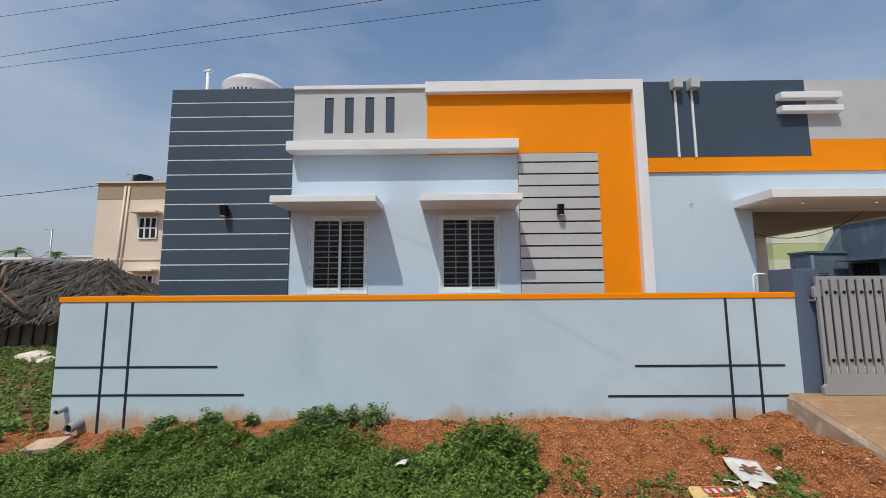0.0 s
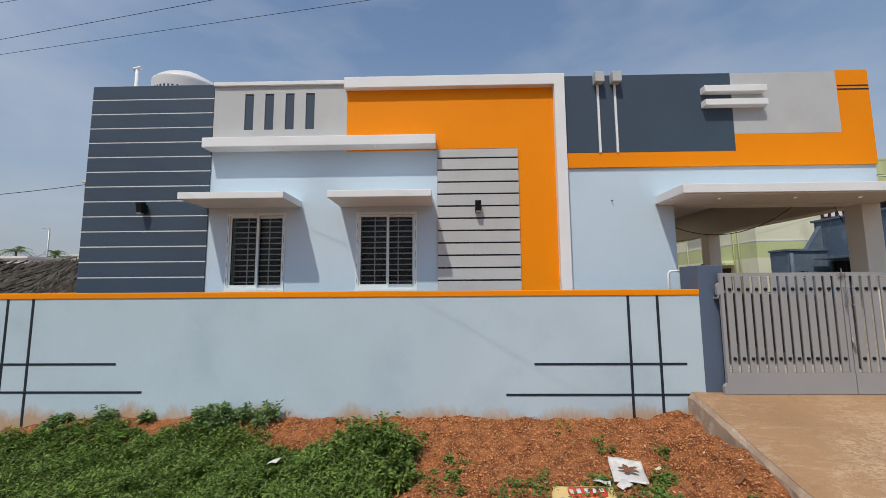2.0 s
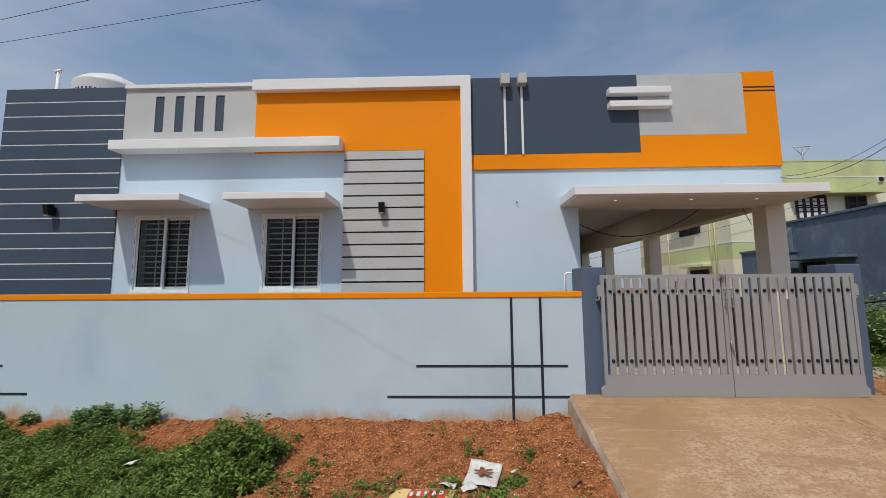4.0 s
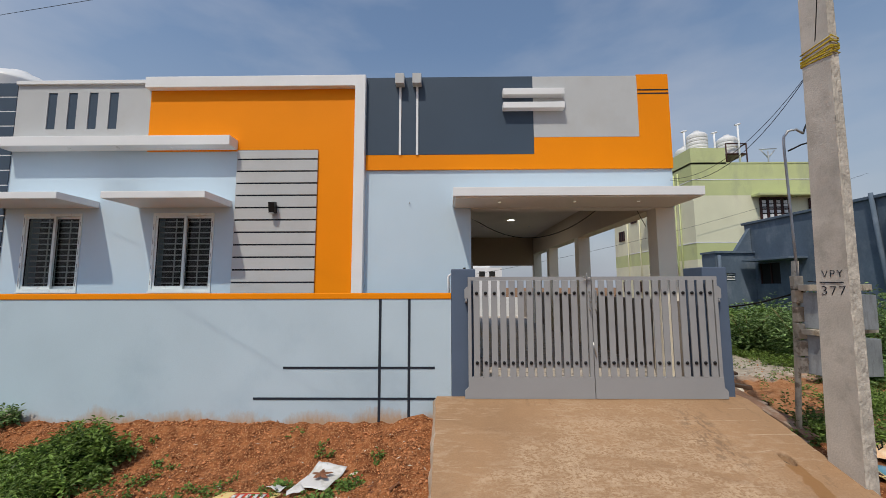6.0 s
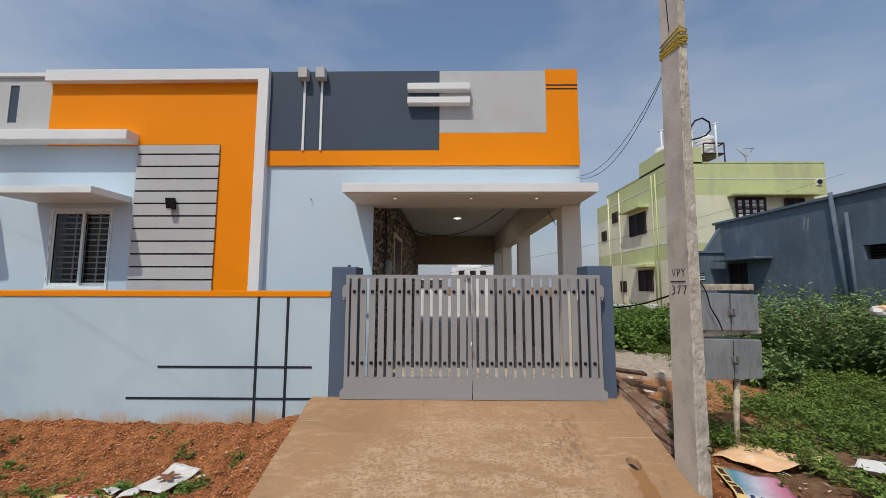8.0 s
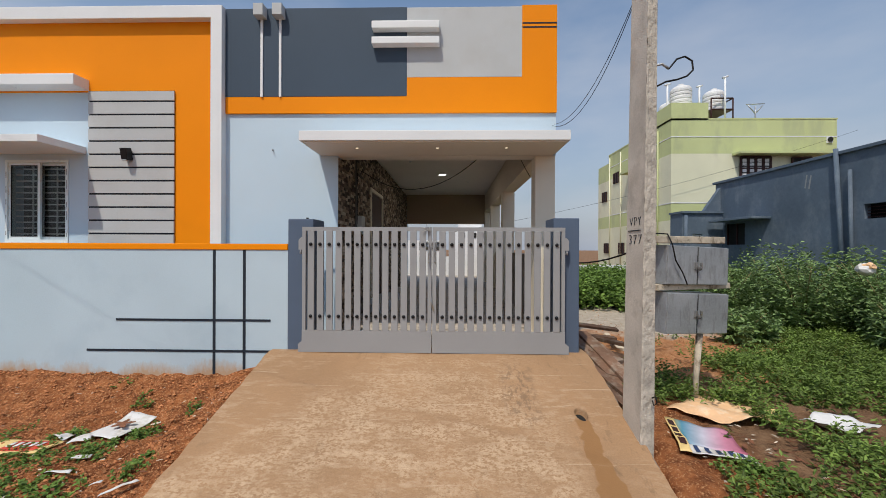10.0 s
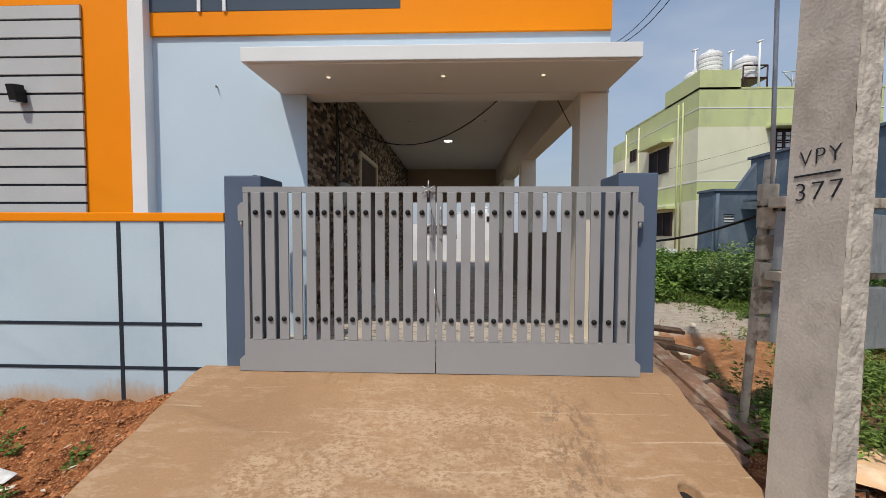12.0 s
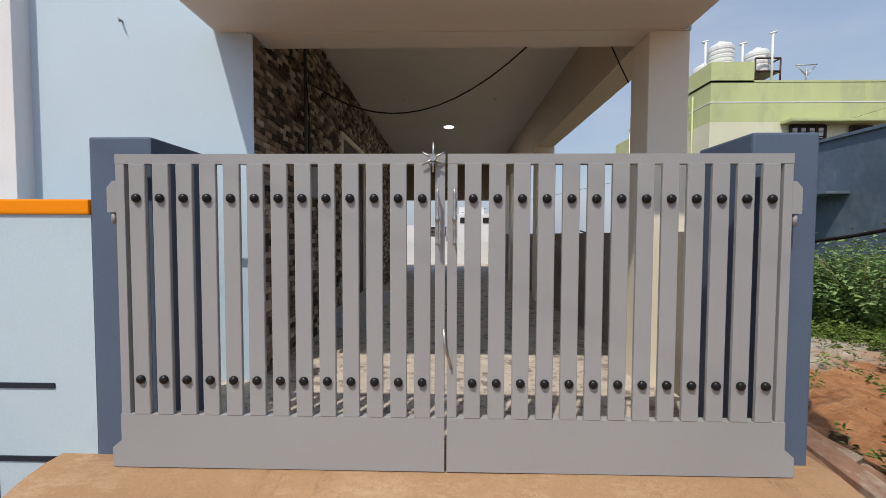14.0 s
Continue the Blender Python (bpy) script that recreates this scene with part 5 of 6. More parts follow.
for k, (cx, cy, a, b, turn, mat) in enumerate(((3.08, 3.93, 0.16, 0.10, 0.5, PAPER), (3.37, 3.66, 0.13, 0.07, 0.3, PAPER), (3.41, 3.43, 0.24, 0.05, -0.1, PAPER), (3.85, 3.28, 0.07, 0.05, 0.2, PAPER), (4.06, 3.24, 0.24, 0.04, 0.6, PAPER), (4.02, 3.75, 0.10, 0.05, 0.2, DRY_LEAF), (3.55, 4.22, 0.08, 0.04, 0.4, PALE_STONE))):
    c, s = math.cos(turn), math.sin(turn)
    q = [(cx + u * a / 2 * c - v * b / 2 * s, cy + u * a / 2 * s + v * b / 2 * c) for u, v in ((-1, -1), (1, -0.7), (0.8, 1), (-0.9, 0.6))]
    sheet("paper_scrap", q, mat, "torn curled scrap on the weedy soil", "paper", 0.04, 7)
sheet("paper_scrap", ((-0.35, 4.10), (-0.24, 4.08), (-0.22, 4.2), (-0.33, 4.2)), PAPER, "small white plastic scrap among weeds", "paper", 0.06, 6, None, 0.12)
SLABSTONE = material("tan_stone", (0.50, 0.36, 0.26), 0.95, 0.3, 40, 0.3, 6.0)
slab = box("stone_slab", -0.20, 0.20, -0.11, 0.11, -0.03, 0.03, SLABSTONE, None, "", 0.008, Matrix.Translation((-4.42, 4.60, -0.13)) @ Matrix.Rotation(radians(14), 4, "X") @ Matrix.Rotation(radians(-6), 4, "Y"))
tagged(slab, "pale broken stone slab under the drain pipe", "stone slab")



def ground_litter(name, label, count, x0, x1, y0, y1, size, mat, seed):
    """Dry leaves, twigs and torn scraps strewn over the earth, each a bent four-cornered flake."""
    g = np.random.default_rng(seed)
    co, faces = [], []
    for k in range(count):
        x, y, a = g.uniform(x0, x1), g.uniform(y0, y1), g.uniform(0, 2 * math.pi)
        ln, wd = size * g.uniform(0.5, 1.8), size * g.uniform(0.12, 0.6)
        z = float(ground_height(x, y)) + 0.05 * noise.noise(Vector((x, y, 0)) * 5.5) + 0.03
        dx, dy = Vector((math.cos(a), math.sin(a), g.uniform(-0.2, 0.3))) * ln, Vector((-math.sin(a), math.cos(a), g.uniform(-0.2, 0.2))) * wd
        c = Vector((x, y, z))
        i = len(co)
        co += [tuple(c - dx), tuple(c - dy + Vector((0, 0, 0.3 * wd))), tuple(c + dx), tuple(c + dy)]
        faces.append((i, i + 1, i + 2, i + 3))
    me = bpy.data.meshes.new(name)
    me.from_pydata(co, [], faces)
    me.materials.append(mat)
    ob = tagged(new(name, me), label, "litter", kind="stuff")
    ob.modifiers.new("thickness", "SOLIDIFY").thickness = 0.003


ground_litter("dry_leaves", "brown dry leaves and twigs strewn on bare earth", 330, 8.75, 11.2, 2.7, 3.95, 0.030, DRY_LEAF, 41)
ground_litter("dry_leaves", "brown dry leaves and twigs strewn on red soil", 80, 1.0, 4.3, 3.1, 4.0, 0.022, DRY_LEAF, 42)
ground_litter("pale_scraps", "pale stone chips and torn scraps on bare earth", 120, 8.3, 11.2, 2.7, 4.1, 0.020, PALE_STONE, 43)
ground_litter("pale_scraps", "pale stone chips and torn scraps on red soil", 130, 0.9, 4.3, 3.1, 4.7, 0.014, PALE_STONE, 44)

# ---- neighbouring buildings ----
def simple_window(parent, x0, x1, z0, z1, y, mat=MAROON, hood=None, bars=3):
    """A window on a wall that faces -y, at depth y."""
    w = box("window", x0, x1, y - 0.05, y + 0.03, z0, z1, DARKVOID, parent, "dark window with bars")
    for i in range(bars + 1):
        x = x0 + (x1 - x0) * i / bars
        box("mullion", x - 0.05, x + 0.05, y - 0.09, y - 0.05, z0, z1, mat, w)
    for z in (z0, (z0 + z1) / 2, z1):
        box("rail", x0, x1, y - 0.085, y - 0.052, z - 0.04, z + 0.04, mat, w)
    if hood:
        box("sunshade", x0 - 0.3, x1 + 0.3, y - 0.6, y, z1 + 0.25, z1 + 0.38, hood, parent, "", 0.01)


# beige two-storey building behind the hut
bb = thing("apartment_building", "beige two-storey building with a tan parapet", "building", (-17, 28, 0))
box("wall", -22.6, -12.0, 24.0, 33.0, -0.3, 7.55, BEIGE, bb)
box("parapet", -22.62, -12.0, 23.98, 33.0, 7.55, 8.60, TAN, bb, "tan painted parapet")
box("parapet_cap", -22.75, -11.9, 23.85, 33.1, 8.60, 8.72, BEIGE, bb)
box("floor_band", -22.66, -11.95, 23.94, 33.0, 3.55, 3.68, BEIGE, bb)
for z0, z1 in ((4.95, 6.31), (1.2, 2.57)):
    simple_window(bb, -19.7, -18.55, z0, z1, 24.0, WHITE, BEIGE, 3)
    simple_window(bb, -16.7, -15.55, z0, z1, 24.0, WHITE, BEIGE, 3)
for x in (-20.75, -20.5):
    tube("drain_pipe", [(x, 23.93, 8.4), (x - 0.35, 23.93, 0.0)], 0.06, BEIGE, bb, "", 8)
bmx = bmesh.new()
bmesh.ops.create_cone(bmx, cap_ends=True, segments=20, radius1=0.6, radius2=0.55, depth=0.9, matrix=Matrix.Translation((-20.7, 25.2, 9.0)))
part("roof_tank", bmx, BLACK, bb, "black roof tank")
tube("antenna", [(-20.9, 24.5, 8.6), (-20.9, 24.5, 9.5)], 0.03, TIN, bb, "", 6)
tube("antenna", [(-21.3, 24.5, 9.35), (-20.5, 24.5, 9.35)], 0.03, TIN, bb, "", 6)
tube("antenna", [(-19.4, 24.5, 8.9), (-18.9, 24.5, 9.05)], 0.04, TIN, bb, "", 6)

# thatched hut
hut = thing("thatched_hut", "low hut with a shaggy palm-leaf thatched roof", "hut", (-16, 15, -0.2))
box("wall", -20.5, -13.4, 13.2, 17.2, -0.4, 1.4, MUD, hut)
for i in range(16):
    x = -20.3 + 0.44 * i
    tube("stake", [(x, 13.14, -0.4), (x + 0.05, 13.14, 1.3)], 0.05, MUD, hut, "", 6)


def thatch():
    rng = np.random.default_rng(3)
    n = 5200
    co, faces = [], []
    for k in range(n):
        side = rng.random()
        x = -21.5 + 10.6 * rng.random()
        t = rng.random()
        top = 2.78 + 0.1 * math.sin(x * 1.3)
        ridge_end = -13.6
        y = 12.5 + (15.2 - 12.5) * t
        z = 0.92 + (top - 0.92) * t
        if x > ridge_end:
            drop = (x - ridge_end) / 2.9
            z = min(z, top - (top - 0.95) * drop)
        z += 0.12 * rng.random()
        ln, wd = 0.55 + 0.4 * rng.random(), 0.02 + 0.035 * rng.random()
        yaw = rng.normal(0, 1.0)
        d = np.array([math.sin(yaw) + (0.5 if x > ridge_end else 0), -0.82, -0.55 - 0.1 * rng.random()])
        d /= np.linalg.norm(d)
        s = np.array([wd, 0, 0.02 * rng.normal()])
        p = np.array([x, y, z])
        i = len(co)
        co += [p - s, p + s, p + d * ln + s * 0.5, p + d * ln - s * 0.5]
        faces.append((i, i + 1, i + 2, i + 3))
    me = bpy.data.meshes.new("thatch")
    me.from_pydata([tuple(c) for c in co], [], faces)
    me.materials.append(THATCH)
    tagged(linked("thatch", me, hut), "shaggy layered palm leaves", kind="stuff")
    bm = bmesh.new()
    vs = [bm.verts.new(p) for p in ((-21.5, 12.5, 0.86), (-10.9, 12.5, 0.86), (-13.6, 15.2, 2.68), (-21.5, 15.2, 2.68), (-10.9, 18.0, 0.86), (-21.5, 18.0, 0.86))]
    bm.faces.new((vs[0], vs[1], vs[2], vs[3]))
    bm.faces.new((vs[1], vs[4], vs[2]))
    bm.faces.new((vs[3], vs[2], vs[4], vs[5]))
    part("roof_base", bm, THATCH, hut)


thatch()
tube("pole", [(-15.9, 12.3, 2.85), (-13.1, 12.0, 0.9)], 0.05, WOOD, hut, "bare pole laid on the thatch", 6)
tube("pole", [(-14.6, 12.6, 2.5), (-14.8, 12.5, 1.5)], 0.06, WOOD, hut, "", 6)

# far low buildings on the left
fb = thing("low_building", "distant white flat-roofed building", "building", (-52, 40, 0))
box("wall", -62, -44.5, 40, 48, -0.3, 5.0, FARWHITE, fb)
box("parapet_cap", -62.2, -44.3, 39.8, 48.2, 5.0, 5.25, WHITE, fb)
fb = thing("low_building", "distant white building with a flat roof", "building", (-55, 60, 0))
box("wall", -62, -52.5, 60, 68, -0.3, 7.0, FARWHITE, fb)
box("parapet_cap", -62.2, -52.3, 59.8, 68.2, 7.0, 7.3, FARWHITE, fb)
box("window", -57, -56, 59.9, 60.05, 4.2, 5.6, DARKVOID, fb)
lamp = thing("street_lamp", "distant slim street lamp", "street lamp", (-50, 46, 0))
tube("mast", [(-49.0, 46, 0), (-49.0, 46, 9.2)], 0.09, TIN, lamp, "", 6)
tube("arm", [(-49.0, 46, 9.2), (-49.9, 46, 9.3)], 0.07, TIN, lamp, "", 6)


def palm(x, y, h, seed):
    r = random.Random(seed)
    p = thing("palm_tree", "distant coconut palm with drooping fronds", "tree", (x, y, 0), "palms")
    tube("trunk", [(x, y, -0.3), (x + 0.2, y, h * 0.5), (x + 0.1, y, h)], [0.22, 0.17, 0.13], WOOD, p, "", 7)
    co, faces = [], []
    for k in range(22):
        a, el = 2 * math.pi * k / 22 + r.uniform(-0.2, 0.2), r.uniform(-0.3, 1.1)
        base = Vector((x + 0.1, y, h))
        d = Vector((math.cos(a) * math.cos(el), math.sin(a) * math.cos(el), math.sin(el)))
        side = d.cross(Vector((0, 0, 1))).normalized()
        for j in range(14):
            t = (j + 1) / 14
            c = base + d * 2.3 * t - Vector((0, 0, 1.5 * t * t))
            for s in (-1, 1):
                tip = c + side * s * 0.55 * (1 - 0.6 * t) + d * 0.25 - Vector((0, 0, 0.25))
                i = len(co)
                co += [tuple(c), tuple(c + d * 0.09), tuple(tip)]
                faces.append((i, i + 1, i + 2))
    me = bpy.data.meshes.new("crown")
    me.from_pydata(co, [], faces)
    me.materials.append(LEAF_DARK)
    linked("crown", me, p)


palm(-65, 56, 7.6, 1)
palm(-61, 58, 7.0, 2)
palm(-48.5, 48, 4.6, 3)
palm(-47, 47, 4.0, 4)
palm(-57, 62, 6.8, 5)

# far white building beyond the portico
fw = thing("low_building", "distant white block with small windows", "building", (9, 60, 0))
box("wall", 6.5, 13.0, 60, 66, -0.3, 4.6, FARWHITE, fw)
for x in (7.6, 9.4, 11.0):
    box("window", x, x + 0.9, 59.9, 60.05, 3.2, 4.0, DARKVOID, fw)
box("rooftop_room", 7.5, 11.2, 61, 65, 4.6, 5.6, FARWHITE, fw)
fw = thing("low_building", "distant pale building with louvred upper wall", "building", (0, 52, 0))
box("wall", -3, 5.6, 52, 58, -0.3, 2.6, FARWHITE, fw)
for i in range(7):
    box("louvre", 2.0, 5.6, 51.9, 52.0, 1.3 + 0.17 * i, 1.38 + 0.17 * i, DARKVOID, fw)

# lime green two-storey house
gh = thing("green_house", "lime green two-storey house with white bands and roof tanks", "house", (21, 26, 0))
GX, GYF = 18.12, 21.0
levels = ((-0.3, 3.07, PALE_GREEN), (3.07, 3.95, GREEN), (3.95, 6.62, PALE_GREEN), (6.62, 7.62, GREEN), (7.62, 8.42, GREEN))
for z0, z1, mat in levels:
    box("wall", GX, 26.75, GYF, 29.0, z0, z1, mat, gh)
    box("rear_wall", GX + 0.01, 26.0, 29.0, 31.0, z0, min(z1, 7.9), mat, gh)
box("stair_tower", GX - 0.02, 20.05, GYF - 0.02, 24.0, 8.42, 9.33, GREEN, gh)
for z in (4.0, 7.52):
    box("white_band", GX - 0.015, 26.765, GYF - 0.015, 29.01, z - 0.022, z + 0.022, WHITE, gh)
box("parapet_cap", GX - 0.02, 26.78, GYF - 0.02, 29.0, 8.42, 8.50, GREEN, gh)
simple_window(gh, 21.72, 23.28, 5.20, 6.45, GYF, MAROON, None, 4)
for i in range(4):
    for z in (5.27, 5.62, 5.97, 6.17):
        x = 21.80 + 0.39 * i
        box("shutter_pane", x + 0.02, x + 0.22, GYF - 0.075, GYF - 0.045, z, z + (0.28 if z < 5.9 else 0.16), FARWHITE, gh, "pale shutter pane")
simple_window(gh, 24.4, 25.4, 5.7, 6.40, GYF, MAROON, None, 2)
box("sunshade", 21.3, 26.0, GYF - 0.6, GYF, 6.50, 6.62, GREEN, gh, "green sunshade", 0.01)
box("vent_frame", 26.2, 26.5, GYF - 0.06, GYF, 7.18, 7.52, WHITE, gh, "white square vent frame")
bmx = bmesh.new()
bmesh.ops.create_cone(bmx, cap_ends=True, segments=16, radius1=0.13, radius2=0.13, depth=0.04, matrix=Matrix.Translation((26.35, GYF - 0.08, 7.35)) @ Matrix.Rotation(radians(90), 4, "X"))
part("vent_hole", bmx, DARKVOID, gh, "round dark vent")


def side_window(parent, x, y0, y1, z0, z1, hood):
    w = box("window", x - 0.04, x + 0.05, y0, y1, z0, z1, DARKVOID, parent, "dark side window")
    for y in (y0, y1, (y0 + y1) / 2):
        box("mullion", x - 0.08, x - 0.04, y - 0.05, y + 0.05, z0, z1, MAROON, w)
    if hood:
        box("sunshade", x - 0.6, x, y0 - 0.4, y1 + 0.3, z1 + 0.15, z1 + 0.30, GREEN, parent, "", 0.01)


side_window(gh, GX, 23.5, 25.5, 4.85, 6.25, True)
side_window(gh, GX, 23.0, 24.6, 1.3, 2.6, True)
for y, z in ((27.3, 6.2), (29.3, 5.1), (26.4, 1.2), (28.9, 1.2)):
    side_window(gh, GX, y, y + 0.75, z, z + 0.75, False)
for y in (22.2, 22.6, 26.9, 28.7):
    tube("drain_pipe", [(GX - 0.06, y, 8.2), (GX - 0.06, y, 0.2)], 0.04, GREEN if y < 23 else PALE_GREEN, gh, "", 8)
for x, y in ((19.2, 22.0), (21.55, 22.8), (19.3, 23.3)):
    z0 = 9.33 if x < 20 else 9.4
    if x < 20 and y > 23:
        z0 = 8.9
    bmx = bmesh.new()
    prof = [(0.0, 1.40), (0.16, 1.39), (0.17, 1.32), (0.30, 1.27), (0.46, 1.18), (0.53, 1.08)]
    for k in range(5):
        prof += [(0.545, 1.00 - 0.2 * k), (0.545, 0.90 - 0.2 * k), (0.53, 0.87 - 0.2 * k), (0.53, 0.83 - 0.2 * k)]
    rings = [[bmx.verts.new((x + max(r, 0.002) * math.cos(a), y + max(r, 0.002) * math.sin(a), z0 + z)) for a in (2 * math.pi * q / 24 for q in range(24))] for r, z in prof]
    for ra, rb in zip(rings, rings[1:]):
        for q in range(24):
            bmx.faces.new((ra[q], ra[(q + 1) % 24], rb[(q + 1) % 24], rb[q]))
    bmx.faces.new(rings[-1])
    part("water_tank", bmx, TANK, gh, "white ribbed roof water tank")
for x, y in ((20.95, 22.1), (22.15, 22.1), (20.95, 23.5), (22.15, 23.5)):
    tube("tank_frame", [(x, y, 8.42), (x, y, 10.0)], 0.04, MAROON, gh, "", 6)
for z in (9.38, 10.0):
    tube("tank_frame", [(20.95, 22.1, z), (22.15, 22.1, z)], 0.04, MAROON, gh, "", 6)
    tube("tank_frame", [(22.15, 22.1, z), (22.15, 23.5, z)], 0.04, MAROON, gh, "", 6)
box("tank_deck", 20.95, 22.15, 22.1, 23.5, 9.33, 9.40, MAROON, gh)
for x, h in ((18.35, 10.6), (20.1, 10.5), (21.5, 11.0)):
    vp = tube("vent_pipe", [(x, 21.8, 8.42), (x, 21.8, h)], 0.05, WHITE, gh, "", 6)
    tube("pipe_tee", [(x - 0.16, 21.8, h), (x + 0.16, 21.8, h + 0.10)], 0.05, WHITE, vp, "", 6)
tube("antenna", [(23.3, 22.0, 8.42), (23.3, 22.0, 9.5)], 0.035, TIN, gh, "", 6)
for a, b in (((22.8, 9.6), (23.8, 9.65)), ((22.9, 9.55), (23.3, 9.1)), ((23.7, 9.55), (23.3, 9.1))):
    tube("antenna", [(a[0], 22.0, a[1]), (b[0], 22.0, b[1])], 0.03, TIN, gh, "", 6)

# blue-grey single-storey building
bl = thing("blue_grey_building", "weathered blue-grey building with a long plain wall", "building", (20, 12, 0))
bmx = bmesh.new()
add_wall(bmx, (2.0, 17.85), (-0.3, 4.43), 18.3, 18.5, [(11.16, 11.74, 2.41, 2.84), (16.15, 17.25, 1.72, 2.60)], "y")
part("wall", bmx, BLUEGREY, bl)
# near-black block added inside so the wall openings show as shade
box("interior_shade_block", 18.9, 26.0, 2.0, 17.6, -0.3, 4.3, DARKVOID, bl)
box("parapet_cap", 18.22, 18.58, 1.9, 17.95, 4.43, 4.53, BLUEGREY, bl, "dark coping", 0.01)
box("end_wall", 18.5, 24.0, 17.65, 17.85, -0.3, 4.43, BLUEGREY, bl)
box("plinth", 18.16, 18.3, 2.0, 17.85, -0.3, 0.45, FARWHITE, bl, "whitewashed plinth")
box("ledge", 17.55, 18.30, 14.89, 17.20, 2.68, 2.77, BLUEGREY, bl, "concrete sunshade above the window", 0.01)
for i in range(4):
    box("grille_bar", 18.42, 18.45, 11.16, 11.74, 2.46 + 0.095 * i, 2.48 + 0.095 * i, MAROON, bl)
sh = box("shutter", 18.42, 18.48, 16.15, 17.25, 1.72, 2.60, DARKVOID, bl, "dark wooden window")
for y in (16.18, 16.70, 17.22):
    box("shutter_frame", 18.38, 18.42, y - 0.03, y + 0.03, 1.72, 2.60, MAROON, sh)
for y, z, w in ((13.52, 3.80, 0.04), (13.38, 3.76, 0.05)):
    bmx = bmesh.new()
    add_box(bmx, -0.004, 0.002, -w / 2, w / 2, -0.22, 0.22, Matrix.Translation((18.298, y, z)) @ Matrix.Rotation(radians(9), 4, "X"))
    part("plaster_streak", bmx, PVC, bl, "pale plaster streak")
tube("drain_pipe", [(18.22, 12.47, 4.62), (18.2, 12.2, 0.3)], 0.062, BLUEGREY, bl, "", 10)
tube("drain_pipe", [(18.22, 12.05, 3.9), (18.2, 11.95, 0.3)], 0.05, BLUEGREY, bl, "", 10)
bmx = bmesh.new()
add_wall(bmx, (16.55, 18.6), (-0.3, 3.10), 17.4, 17.6, [(17.0, 17.4, 1.85, 2.2)])
part("wing_wall", bmx, BLUEGREY, bl)
box("wing_body", 16.55, 18.28, 17.6, 18.3, -0.3, 3.10, BLUEGREY, bl)
box("wing_cap", 16.5, 18.28, 17.32, 18.35, 3.10, 3.19, BLUEGREY, bl, "dark coping")
for i in range(3):
    box("vent_block", 17.0, 17.4, 17.45, 17.52, 1.90 + 0.11 * i, 1.95 + 0.11 * i, FARWHITE, bl)
bmx = bmesh.new()
add_prism(bmx, [(17.55, 3.19), (18.28, 4.25), (18.28, 3.19)], 17.5, 17.7)
part("stair_parapet", bmx, BLUEGREY, bl)
tube("drain_pipe", [(16.66, 17.31, 3.0), (16.66, 17.31, 0.0)], 0.07, BLUEGREY, bl, "", 8)
box("plinth", 16.5, 18.16, 17.30, 17.4, -0.3, 0.4, FARWHITE, bl, "whitewashed plinth")
gb = thing("boundary_wall", "low pale garden wall before the green house", "wall", (15, 18.6, 0))
box("wall_panel", 10.0, 15.9, 18.6, 18.8, -0.3, 0.75, FARWHITE, gb)


# ---- plants ----
def leaf_cloud(name, label, base, heights, leaves, size, mat, lean=0.5, seed=1, category="weeds", stems=True, width=0.34):
    """Many upright shoots, each with leaves set round a stem. base: (n, 3) feet, heights: (n,)."""
    rng = np.random.default_rng(seed)
    n = len(base)
    az, tilt = rng.uniform(0, 2 * np.pi, n), rng.uniform(0, lean, n)
    axis = np.stack([np.cos(az) * np.sin(tilt), np.sin(az) * np.sin(tilt), np.cos(tilt)], 1)
    t = rng.uniform(0.25, 1.0, (n, leaves))
    t[:, 0] = 1.0
    root = base[:, None, :] + axis[:, None, :] * (heights[:, None] * t)[..., None]
    la = rng.uniform(0, 2 * np.pi, (n, leaves))
    le = rng.uniform(-0.45, 0.75, (n, leaves)) + 0.4 * (t - 0.6)
    d = np.stack([np.cos(la) * np.cos(le), np.sin(la) * np.cos(le), np.sin(le)], -1)
    s = np.cross(d, np.array([0, 0, 1.0]))
    s /= np.linalg.norm(s, axis=-1, keepdims=True) + 1e-9
    u = np.cross(s, d)
    roll = rng.normal(0, 0.5, (n, leaves))[..., None]
    s, u = s * np.cos(roll) + u * np.sin(roll), u * np.cos(roll) - s * np.sin(roll)
    ln = (size * rng.uniform(0.6, 1.35, (n, leaves)) * (1.15 - 0.35 * t))[..., None]
    stalk = root + d * ln * 0.25
    v0 = stalk
    v1 = stalk + d * ln * 0.45 + s * ln * width + u * ln * 0.10
    v2 = stalk + d * ln - u * ln * 0.14
    v3 = stalk + d * ln * 0.45 - s * ln * width + u * ln * 0.10
    co = np.stack([v0, v1, v2, v3], 2).reshape(-1, 3)
    m = n * leaves
    idx = np.arange(m)[:, None] * 4
    tri = np.concatenate([idx + np.array([[0, 1, 2]]), idx + np.array([[0, 2, 3]])], 1).reshape(-1, 3)
    me = bpy.data.meshes.new(name)
    me.vertices.add(len(co))
    me.vertices.foreach_set("co", co.astype(np.float32).ravel())
    me.loops.add(tri.size)
    me.loops.foreach_set("vertex_index", tri.astype(np.int32).ravel())
    me.polygons.add(len(tri))
    me.polygons.foreach_set("loop_start", np.arange(0, tri.size, 3, dtype=np.int32))
    me.polygons.foreach_set("loop_total", np.full(len(tri), 3, dtype=np.int32))
    me.update()
    me.validate()
    me.materials.append(mat)
    return tagged(new(name, me), label, category, kind="stuff")


